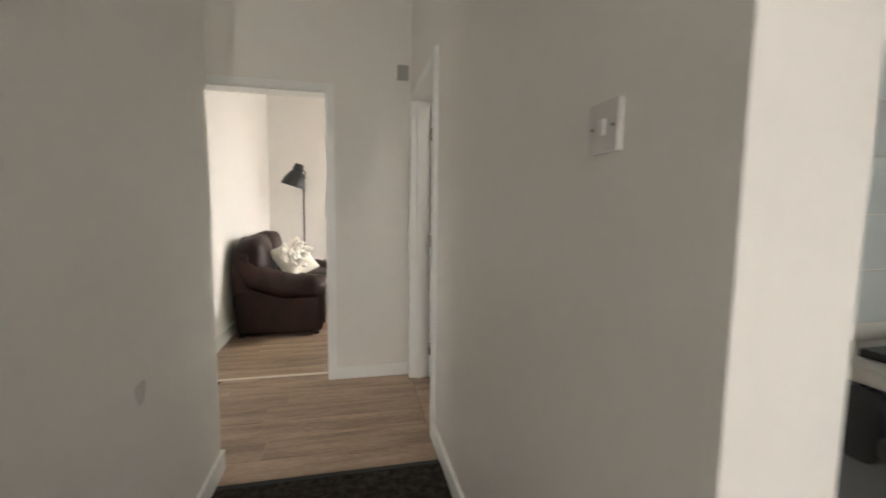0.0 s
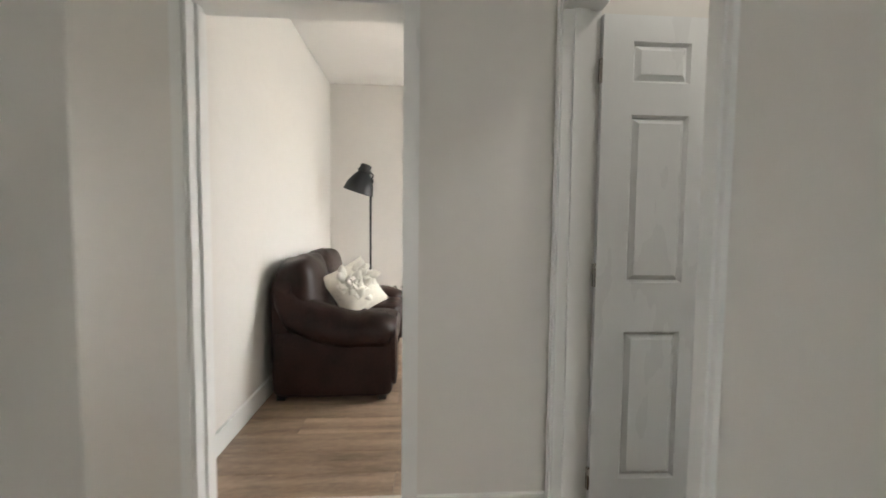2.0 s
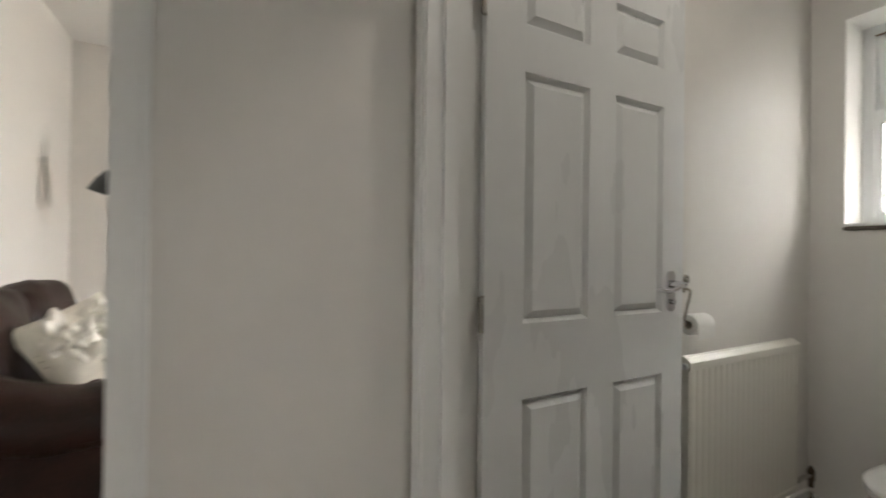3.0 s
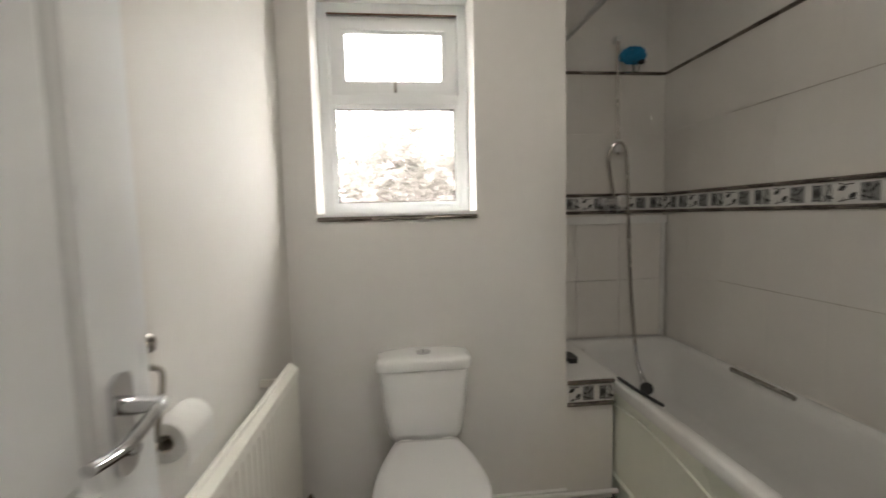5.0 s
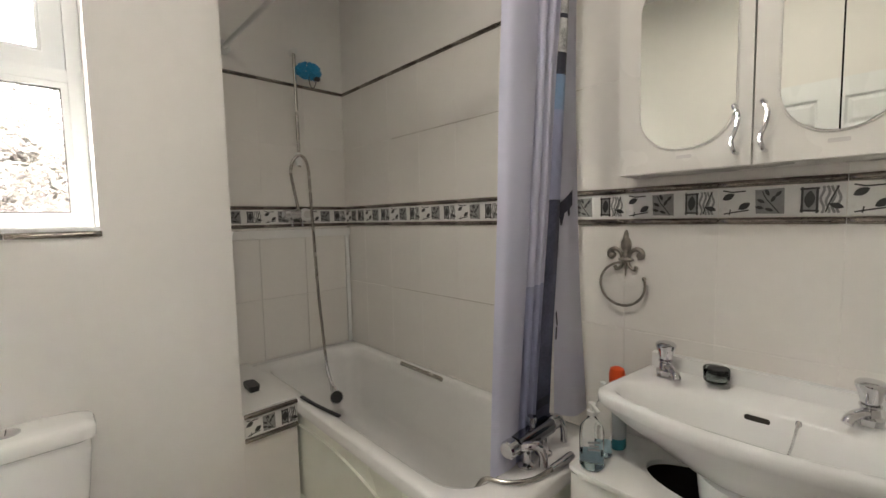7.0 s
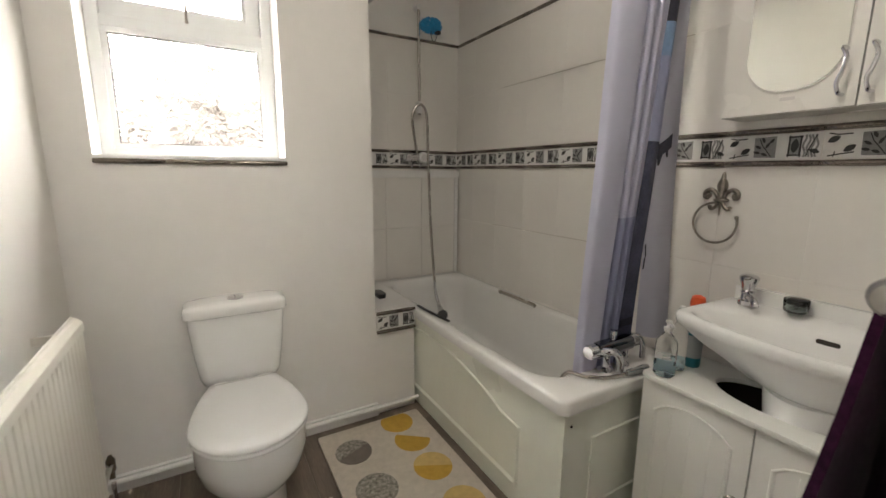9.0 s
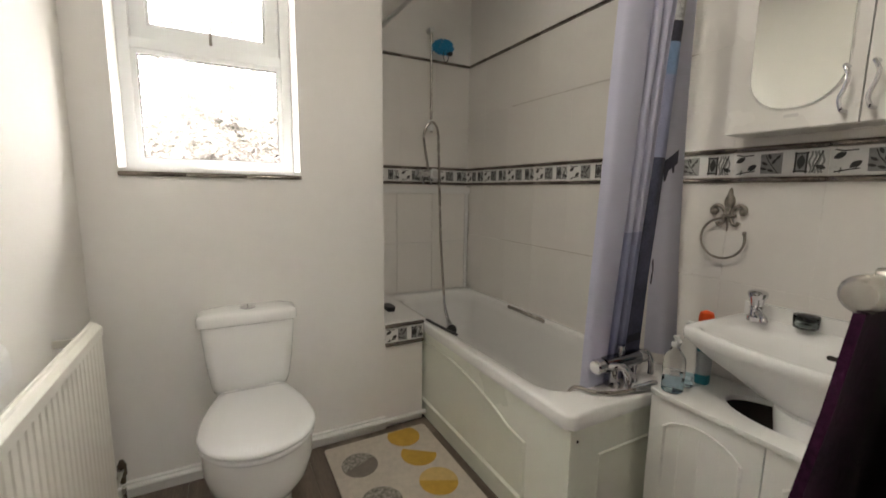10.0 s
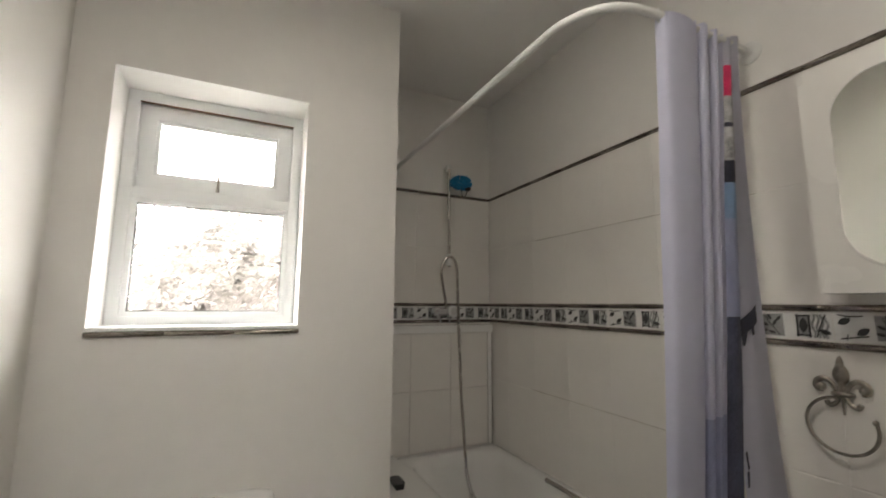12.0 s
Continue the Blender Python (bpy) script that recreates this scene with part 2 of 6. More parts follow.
SOAP_BLUE = glass_material("blue_liquid_soap", (0.68, 0.88, 0.97), 0.05, ior=1.12)
CLEAR = glass_material("clear_bottle_plastic", (0.97, 0.985, 0.985), 0.03, ior=1.10)
TEAL = material("teal_label", (0.02, 0.22, 0.27), 0.4, vary=0.1, scale=20)
ORANGE = material("orange_cap", (0.75, 0.09, 0.015), 0.4, vary=0.05, scale=10)
BLUE_SCRUB = material("bright_blue_netting", (0.012, 0.25, 0.50), 0.6, vary=0.25, scale=40, bump=0.8, bump_scale=120)
SMOKED = glass_material("smoked_jar_glass", (0.72, 0.78, 0.76), 0.05, ior=1.45)
PAPER = material("white_tissue_paper", (0.80, 0.79, 0.77), 0.95, vary=0.03, scale=20, bump=0.2, bump_scale=120)
PAPER_CREAM = material("cream_paper", (0.66, 0.60, 0.52), 0.9, vary=0.05, scale=20)
LABEL_GREY = material("label_print", (0.42, 0.45, 0.46), 0.6, vary=0.05, scale=20)
OBSCURE = glass_material("obscure_leaf_glass", (0.97, 0.98, 0.98), 0.035, ripple=1.0, ripple_scale=26, distance=0.008)
KITCHEN_TILE = material("pale_kitchen_tile", (0.62, 0.66, 0.66), 0.15, vary=0.03, scale=4, piece=0.05)
KITCHEN_GREY = material("grey_kitchen_front", (0.18, 0.185, 0.20), 0.4, vary=0.06, scale=4)
WORKTOP = material("pale_worktop", (0.55, 0.52, 0.48), 0.35, vary=0.15, scale=25)
BARK = material("brown_bark", (0.06, 0.042, 0.03), 0.9, vary=0.3, scale=12, bump=0.5)
LEAF = material("russet_foliage", (0.12, 0.088, 0.080), 0.7, vary=0.35, scale=4, second=(0.125, 0.12, 0.108))
BOUNCE_GROUND = material("pale_bounce_ground", (0.27, 0.26, 0.24), 0.9, vary=0.15, scale=1.5, bump=0.4)
STONE = material("outer_render", (0.42, 0.38, 0.33), 0.9, vary=0.1, scale=3, bump=0.4)


# ---------------------------------------------------------------- mesh helpers
def base_of(ob):
    at = Vector((0, 0, 0))
    while ob:
        at += ob.location
        ob = ob.parent
    return at


def part(name, bm, mat, parent=None, label="", smooth=True, angle=35, bevel=0.0, segs=2):
    """Links a bmesh, drawn in the place's own metres, as one mesh object under a thing or a part."""
    if bevel:
        edges = [e for e in bm.edges if len(e.link_faces) == 2 and e.calc_face_angle(0) > radians(30)]
        bmesh.ops.bevel(bm, geom=edges, offset=bevel, segments=segs, profile=0.5, affect="EDGES", clamp_overlap=True)
    bmesh.ops.recalc_face_normals(bm, faces=bm.faces)
    if parent:
        bmesh.ops.translate(bm, verts=bm.verts, vec=-base_of(parent))
    me = bpy.data.meshes.new(name)
    if smooth:
        for f in bm.faces:
            f.smooth = True
        for e in bm.edges:
            if len(e.link_faces) == 2 and e.calc_face_angle(0) > radians(angle):
                e.smooth = False
    bm.to_mesh(me)
    bm.free()
    me.materials.append(mat)
    ob = new(name, me)
    if parent:
        ob.parent = parent
    if label:
        ob["label"] = label
    return ob


def thing(name, at, label, category, group="", kind=""):
    e = new(name)
    e.location = at
    e.empty_display_size = 0.1
    return tagged(e, label, category, group, kind)


def box(x0, x1, y0, y1, z0, z1, bm=None):
    bm = bm or bmesh.new()
    vs = [bm.verts.new((x, y, z)) for x in (x0, x1) for y in (y0, y1) for z in (z0, z1)]
    for i in ((0, 1, 3, 2), (4, 6, 7, 5), (0, 4, 5, 1), (2, 3, 7, 6), (0, 2, 6, 4), (1, 5, 7, 3)):
        bm.faces.new([vs[k] for k in i])
    return bm


def loft(rings, bm=None, close=True, caps=True):
    """Skins rings of equally many points."""
    bm = bm or bmesh.new()
    rows = [[bm.verts.new(p) for p in ring] for ring in rings]
    n = len(rows[0])
    for a, b in zip(rows, rows[1:]):
        for i in range(n if close else n - 1):
            j = (i + 1) % n
            bm.faces.new((a[i], a[j], b[j], b[i]))
    if caps and close:
        bm.faces.new(rows[0][::-1])
        bm.faces.new(rows[-1])
    return bm


def lathe(profile, at, n=24, bm=None, axis="z", caps=True):
    """Turns (radius, height) pairs about an axis through at."""
    rings = []
    for r, h in profile:
        ring = []
        for k in range(n):
            a = 2 * math.pi * k / n
            c, s = max(r, 1e-4) * math.cos(a), max(r, 1e-4) * math.sin(a)
            p = {"z": (c, s, h), "y": (s, h, c), "x": (h, c, s)}[axis]
            ring.append(Vector(at) + Vector(p))
        rings.append(ring)
    return loft(rings, bm, caps=caps)


def tube(points, radius, n=12, bm=None, flat=1.0):
    """A round bar along points; radius may be a list."""
    pts = [Vector(p) for p in points]
    rad = radius if isinstance(radius, (list, tuple)) else [radius] * len(pts)
    rings, side = [], None
    for i, p in enumerate(pts):
        d = (pts[min(i + 1, len(pts) - 1)] - pts[max(i - 1, 0)]).normalized()
        if side is None:
            side = d.cross(Vector((0, 0, 1)) if abs(d.z) < 0.9 else Vector((1, 0, 0))).normalized()
        side = (side - d * side.dot(d)).normalized()
        up = side.cross(d)
        rings.append([p + (side * math.cos(a) + up * math.sin(a) * flat) * rad[i]
                      for a in (2 * math.pi * k / n for k in range(n))])
    return loft(rings, bm)


def curve_points(points, per=8):
    """A smooth line through the points (Catmull-Rom)."""
    p = [Vector(q) for q in points]
    p = [p[0] * 2 - p[1]] + p + [p[-1] * 2 - p[-2]]
    out = []
    for i in range(1, len(p) - 2):
        for k in range(per):
            t = k / per
            out.append(0.5 * ((2 * p[i]) + (p[i + 1] - p[i - 1]) * t + (2 * p[i - 1] - 5 * p[i] + 4 * p[i + 1] - p[i + 2]) * t * t
                              + (3 * p[i] - p[i - 1] - 3 * p[i + 1] + p[i + 2]) * t ** 3))
    return out + [p[-2]]


def prism(outline, axis, a, b, bm=None):
    """Pushes a flat outline of (u, v) pairs from a to b along an axis; u, v are the other two axes in order."""
    def at(u, v, w):
        return {"x": (w, u, v), "y": (u, w, v), "z": (u, v, w)}[axis]
    return loft([[at(u, v, a) for u, v in outline], [at(u, v, b) for u, v in outline]], bm)


def rounded(u0, u1, v0, v1, r, n=6):
    """The outline of a rounded rectangle."""
    out = []
    for cu, cv, a0 in ((u1 - r, v1 - r, 0), (u0 + r, v1 - r, 90), (u0 + r, v0 + r, 180), (u1 - r, v0 + r, 270)):
        for k in range(n + 1):
            a = radians(a0 + 90 * k / n)
            out.append((cu + r * math.cos(a), cv + r * math.sin(a)))
    return out


def structure(name, bm, mat, label, category, bevel=0.0):
    return tagged(part(name, bm, mat, bevel=bevel, smooth=bool(bevel)), label, category, kind="structure")


# ---------------------------------------------------------------- the shell
CEIL = 2.75
BX0, BX1, BX2 = 0.70, 2.587, 3.232      # bathroom: door wall, window wall, shower wall
BY0, BY1 = -2.025, 0.0                   # bathroom: tiled wall, radiator wall
HXL, HXR = -0.47, 0.580                  # hall sides
BOX_Y = -1.155                           # where the window wall steps back to the shower

# walls
bm = box(-2.6, -0.85, 0.0, 0.13, 0, CEIL + 0.1)
box(-0.85, -0.01, 0.0, 0.13, 2.065, CEIL + 0.1, bm)
box(-0.01, 3.332, 0.0, 0.13, 0, CEIL + 0.1, bm)
structure("wall_north", bm, WALL, "smooth white painted wall with a doorway to the living room", "wall")
bm = box(-0.62, HXL, -6.1, -1.0, 0, CEIL + 0.1)
wall_west = structure("wall_hall_west", bm, WALL, "scuffed white painted wall of the narrow hall", "wall", bevel=0.006)
bm = box(-2.6, -0.62, -1.1, -1.0, 0, CEIL + 0.1)
structure("wall_recess", bm, WALL, "plain white wall closing the recess of the hall", "wall")
# the gap in this unseen wall is added to let light into the recess
bm = box(-2.7, -2.6, -1.1, -0.66, 0, CEIL + 0.1)
box(-2.7, -2.6, -0.34, 0.13, 0, CEIL + 0.1, bm)
box(-2.7, -2.6, -0.66, -0.34, 0, 1.15, bm)
box(-2.7, -2.6, -0.66, -0.34, 1.70, CEIL + 0.1, bm)
structure("wall_recess_end", bm, WALL, "plain white end wall of the hall recess with an added light opening", "wall")
bm = box(HXR, BX0, -2.653, -0.905, 0, CEIL + 0.1)
box(BX0, 0.775, -2.653, BY0 - 0.181, 0, CEIL + 0.1, bm)
box(HXR, BX0, -0.905, -0.075, 2.03, CEIL + 0.1, bm)
box(HXR, BX0, -0.075, -0.0005, 0, CEIL + 0.1, bm)
box(HXR, BX0, -3.75, -2.653, 2.35, CEIL + 0.1, bm)
box(HXR, BX0, -6.1, -3.75, 0, CEIL + 0.1, bm)
structure("wall_hall_east", bm, WALL, "smooth white wall with openings to bathroom and kitchen", "wall")
# unseen wall, its gap added to light the hall from behind
bm = box(-0.62, -0.1, -6.2, -6.1, 0, CEIL + 0.1)
box(0.2, HXR, -6.2, -6.1, 0, CEIL + 0.1, bm)
box(-0.1, 0.2, -6.2, -6.1, 0, 0.85, bm)
box(-0.1, 0.2, -6.2, -6.1, 2.15, CEIL + 0.1, bm)
structure("wall_hall_south", bm, WALL, "plain white wall with an added opening for fill light", "wall")

WY0, WY1, WZ0, WZ1 = -0.770, -0.127, 1.30, 2.212   # window reveal
WX = 2.97                                           # outer face
bm = box(BX1, WX, BOX_Y, WY0, 0, CEIL + 0.1)
box(BX1, WX, WY1, -0.0005, 0, CEIL + 0.1, bm)
box(BX1, WX, WY0, WY1, 0, WZ0, bm)
box(BX1, WX, WY0, WY1, WZ1, CEIL + 0.1, bm)
structure("wall_window", bm, WALL_BATH, "smooth pale grey painted wall around the bathroom window", "wall", bevel=0.004)
bm = box(WX, 3.332, BOX_Y, BOX_Y + 0.08, 0, CEIL + 0.1)
box(BX2, 3.332, BY0 - 0.1, BOX_Y, 0, CEIL + 0.1, bm)
structure("wall_shower", bm, WALL_BATH, "painted wall above the shower tiles", "wall")
bm = box(BX0, 3.232, BY0 - 0.1, BY0, 0, CEIL + 0.1)
structure("wall_tiled", bm, WALL_BATH, "cream painted wall above the bath tiles", "wall")

# living room
LX0, LX1, LY1 = -1.0, 2.45, 3.42
structure("wall_living_west", box(LX0 - 0.1, LX0, 0.13, LY1 + 0.1, 0, 2.95), WALL, "warm white living room wall behind the sofa", "wall")
structure("wall_living_north", box(LX0, LX1 + 0.1, LY1, LY1 + 0.1, 0, 2.95), WALL, "warm white far wall of the living room", "wall")
bm = box(LX1, LX1 + 0.1, 0.13, 1.65, 0, 2.95)
box(LX1, LX1 + 0.1, 2.80, LY1, 0, 2.95, bm)
box(LX1, LX1 + 0.1, 1.65, 2.80, 0, 0.85, bm)
box(LX1, LX1 + 0.1, 1.65, 2.80, 2.15, 2.95, bm)
structure("wall_living_east", bm, WALL, "white living room wall with the window opening", "wall")
structure("ceiling_living", box(LX0 - 0.1, LX1 + 0.1, 0.131, LY1 + 0.1, 2.85, 2.95), CEILING, "plain white living room ceiling", "ceiling")
structure("wall_living_south", box(-0.9, 2.4, 0.002, 0.128, CEIL + 0.101, 2.95), WALL, "white strip of wall over the doorway", "wall")

# kitchen
bm = box(BX0, 2.0, BY0 - 0.18, BY0 - 0.102, 0, CEIL + 0.1)
structure("wall_kitchen_north", bm, WALL, "bright white kitchen wall beside the worktop", "wall")
structure("wall_kitchen_east", box(1.90, 2.0, -4.9, BY0 - 0.18, 0, CEIL + 0.1), WALL, "white kitchen wall behind the tiles", "wall")
bm = box(BX0, 1.3, -5.0, -4.9, 0, CEIL + 0.1)
box(1.7, 2.0, -5.0, -4.9, 0, CEIL + 0.1, bm)
box(1.3, 1.7, -5.0, -4.9, 0, 1.35, bm)
box(1.3, 1.7, -5.0, -4.9, 1.8, CEIL + 0.1, bm)
structure("wall_kitchen_south", bm, WALL, "white kitchen wall with the window opening", "wall")

bm = box(-2.7, 3.332, -6.2, -0.0005, CEIL, CEIL + 0.1)
structure("ceiling", bm, CEILING, "plain white painted ceiling", "ceiling")
structure("floor", box(-2.7, 3.332, -6.2, LY1 + 0.1, -0.12, -0.012), OAK_GAP, "subfloor under the laminate boards", "floor")

# ---------------------------------------------------------------- trims, doors, window
def architrave(name, axis, at, u0, u1, top, face, label):
    """A moulded door surround: two legs and a head. axis: the wall's normal; face: +1 or -1, the side it stands proud of."""
    t = thing(name, (at, (u0 + u1) / 2, 0) if axis == "x" else ((u0 + u1) / 2, at, 0), label, "door frame", kind="structure")
    w = 0.062

    def strip(a0, a1, z0, z1, nm):
        bm = bmesh.new()
        for d, inset in ((0.012, 0.0), (0.019, 0.014)):
            p, q = sorted((at, at + face * d))
            dz = inset if nm == "head" else 0.0
            if axis == "x":
                box(p, q, a0 + inset, a1 - inset, z0 + dz, z1 - dz, bm)
            else:
                box(a0 + inset, a1 - inset, p, q, z0 + dz, z1 - dz, bm)
        part(nm, bm, GLOSS, t, bevel=0.003)
    strip(u0 - w, u0, 0.0, top + w, "leg")
    strip(u1, u1 + w, 0.0, top + w, "leg")
    strip(u0 + 0.0005, u1 - 0.0005, top, top + w, "head")
    return t


architrave("trim_living_door", "y", 0.0, -0.822, -0.022, 2.040, -1, "white gloss moulded surround of the living room doorway")
architrave("trim_living_door_inner", "y", 0.13, -0.822, -0.022, 2.040, 1, "white gloss surround on the living room side")
architrave("trim_bath_door", "x", HXR, -0.885, -0.095, 2.005, -1, "white gloss moulded surround of the bathroom doorway")
architrave("trim_bath_door_inner", "x", BX0, -0.885, -0.095, 2.005, 1, "white gloss surround on the bathroom side")

bm = box(-0.85, -0.822, 0.0, 0.13, 0, 2.065)
box(-0.022, -0.01, 0.0, 0.13, 0, 2.065, bm)
box(-0.822, -0.022, 0.0, 0.13, 2.040, 2.065, bm)
box(-0.822, -0.810, 0.05, 0.09, 0, 2.040, bm)
structure("door_1", bm, GLOSS, "white painted lining of the open living room doorway", "door frame", bevel=0.002)
bm = box(HXR, BX0, -0.905, -0.885, 0, 2.03)
box(HXR, BX0, -0.095, -0.075, 0, 2.03, bm)
box(HXR, BX0, -0.885, -0.095, 2.005, 2.03, bm)
box(HXR + 0.03, HXR + 0.085, -0.108, -0.095, 0, 2.005, bm)
box(HXR + 0.03, HXR + 0.085, -0.885, -0.872, 0, 2.005, bm)
structure("door_2", bm, GLOSS, "white painted lining of the bathroom doorway with stops", "door frame", bevel=0.002)


def skirting(name, x0, x1, y0, y1, h=0.095, mat=None):
    bm = box(x0, x1, y0, y1, 0.0, h)
    structure(name, bm, mat or GLOSS, "white gloss painted skirting board", "baseboard", bevel=0.004)


skirting("baseboard_1", 0.041, HXR - 0.002, -0.016, 0.0)
skirting("baseboard_2", -2.6, -0.835, -0.016, 0.0)
skirting("baseboard_3", HXR - 0.016, HXR, -2.66, -0.948)
skirting("baseboard_4", HXL, HXL + 0.016, -6.0, -0.985)
skirting("baseboard_5", -0.62, HXL + 0.016, -0.998, -0.984)
skirting("baseboard_6", LX0, LX0 + 0.018, 0.13, LY1, 0.12)
skirting("baseboard_7", LX0 + 0.018, LX1, LY1 - 0.018, LY1, 0.12)
skirting("baseboard_8", BX1 - 0.016, BX1, BOX_Y, -0.016, 0.066)
skirting("baseboard_9", BX0 + 0.02, BX1 - 0.016, -0.016, 0.0, 0.085)
structure("trim_floor_pipe", tube([(BX1 - 0.026, -1.38, 0.05), (BX1 - 0.026, -0.03, 0.05)], 0.011), GLOSS, "white painted pipe along the skirting", "pipe")
structure("trim_threshold", box(-0.822, -0.022, 0.105, 0.135, 0.0, 0.005), METAL_STRIP, "pale metal threshold strip in the living room doorway", "threshold", bevel=0.002)
structure("trim_carpet_bar", box(HXL + 0.017, HXR - 0.017, -1.16, -1.13, 0.0, 0.006), DARK_RUBBER, "dark edging bar between carpet and laminate", "threshold", bevel=0.002)


# window
def ring(y0, y1, z0, z1, w, x0, x1, bm=None):
    """A mitred frame of four bars."""
    bm = bm or bmesh.new()
    o = [(y0, z0), (y1, z0), (y1, z1), (y0, z1)]
    i = [(y0 + w, z0 + w), (y1 - w, z0 + w), (y1 - w, z1 - w), (y0 + w, z1 - w)]
    rows = []
    for ol, x in ((o, x0), (i, x0), (i, x1), (o, x1)):
        rows.append([bm.verts.new((x, y, z)) for y, z in ol])
    for a in range(4):
        b = (a + 1) % 4
        for k in range(4):
            j = (k + 1) % 4
            bm.faces.new((rows[a][k], rows[a][j], rows[b][j], rows[b][k]))
    return bm


win = thing("window_1", (2.80, -0.45, WZ0), "white plastic bathroom window with obscure glass and an ajar top light", "window", kind="structure")
bm = ring(WY0 + 0.001, WY1 - 0.001, WZ0 + 0.001, WZ1 - 0.001, 0.040, 2.765, 2.83)
part("window_frame", bm, UPVC, win, bevel=0.004)
part("transom", box(2.768, 2.828, WY0 + 0.0415, WY1 - 0.0415, 1.788, 1.828), UPVC, win, bevel=0.005)
part("glazing_bead", ring(WY0 + 0.0415, WY1 - 0.0415, WZ0 + 0.0415, 1.7875, 0.018, 2.772, 2.795), UPVC, win, bevel=0.005)
part("gasket", ring(WY0 + 0.0585, WY1 - 0.0585, WZ0 + 0.0585, 1.7705, 0.004, 2.781, 2.797), DARK_RUBBER, win, smooth=False)
pane = part("pane", box(2.797, 2.801, WY0 + 0.060, WY1 - 0.060, WZ0 + 0.060, 1.769), OBSCURE, win, "obscure glass with a leaf pattern", smooth=False)
pane.visible_shadow = False
part("window_sill", box(BX1 - 0.006, 2.764, WY0 + 0.001, WY1 - 0.001, WZ0 - 0.002, WZ0 + 0.010), UPVC, win, bevel=0.003)
# top light, hinged at its head and pushed out a little
sy0, sy1, sz0, sz1 = WY0 + 0.0415, WY1 - 0.0415, 1.832, 2.166
tilt = Matrix.Translation((2.79, 0, sz1)) @ Matrix.Rotation(radians(-5), 4, "Y") @ Matrix.Translation((-2.79, 0, -sz1))
bm = ring(sy0, sy1, sz0, sz1, 0.056, 2.780, 2.835)
ring(sy0 + 0.056, sy1 - 0.056, sz0 + 0.056, sz1 - 0.056, 0.012, 2.788, 2.812, bm)
bmesh.ops.transform(bm, matrix=tilt, verts=bm.verts)
sash = part("top_sash", bm, UPVC, win, "top light hinged at its head, ajar", bevel=0.004)
bm = box(2.806, 2.810, sy0 + 0.067, sy1 - 0.067, sz0 + 0.067, sz1 - 0.067)
bmesh.ops.transform(bm, matrix=tilt, verts=bm.verts)
pane = part("pane", bm, OBSCURE, sash, smooth=False)
pane.visible_shadow = False
part("hinge_strip", box(2.766, 2.776, sy0 - 0.004, sy1 + 0.004, 2.1665, 2.1705), material("brown_gasket", (0.20, 0.10, 0.06), 0.6, vary=0.3, scale=15), win, smooth=False)
bm = tube([(2.782, -0.452, 1.842), (2.775, -0.452, 1.86), (2.776, -0.455, 1.955)], [0.007, 0.006, 0.0045], 8)
part("stay", bm, BRUSHED, sash)

# ---------------------------------------------------------------- outside
# unseen ground, kept pale so that it throws daylight up through the windows
bm = bmesh.new()
bmesh.ops.create_grid(bm, x_segments=24, y_segments=24, size=400)
bmesh.ops.translate(bm, verts=bm.verts, vec=(0, 0, -0.35))
tagged(part("ground", bm, BOUNCE_GROUND), "unseen pale ground around the house, added to reflect daylight", "ground", kind="structure")
rnd = random.Random(5)
for gx, gy, gh in ((6.1, -0.95, 3.15), (6.5, 0.35, 2.75), (6.3, -2.3, 3.2), (6.4, -1.7, 3.05), (6.2, -0.2, 2.9)):
    bush = thing("shrub", (gx, gy, -0.35), "russet and olive garden shrub seen through obscure glass", "shrub", group="shrubs outside")
    bm = bmesh.new()
    tips = []
    for k in range(9):
        a, lean = k * 0.7, rnd.uniform(0.25, 0.7)
        tip = Vector((gx + math.cos(a) * lean, gy + math.sin(a) * lean, -0.35 + gh * rnd.uniform(0.7, 0.98)))
        mid = Vector((gx, gy, -0.35)).lerp(tip, 0.5) + Vector((rnd.uniform(-.1, .1), rnd.uniform(-.1, .1), 0.1))
        tube(curve_points([(gx, gy, -0.40), mid, tip], 4), [0.035 - 0.0032 * i for i in range(9)], 6, bm)
        tips += [mid, tip, mid.lerp(tip, 0.5)]
    part("trunk", bm, BARK, bush)
    verts, faces = [], []
    for k in range(4200):
        c = tips[rnd.randrange(len(tips))] + Vector((rnd.gauss(0, .22), rnd.gauss(0, .22), rnd.gauss(0, .16)))
        d, s = Vector((rnd.gauss(0, 1), rnd.gauss(0, 1), rnd.gauss(0, 1))).normalized(), rnd.uniform(0.04, 0.08)
        e = d.orthogonal().normalized() * s * 0.5
        i = len(verts)
        verts += [c - d * s, c + e, c + d * s, c - e]
        faces.append((i, i + 1, i + 2, i + 3))
    me = bpy.data.meshes.new("crown")
    me.from_pydata([v - bush.location for v in verts], [], faces)
    me.materials.append(LEAF)
    ob = new("crown", me)
    ob.parent = bush


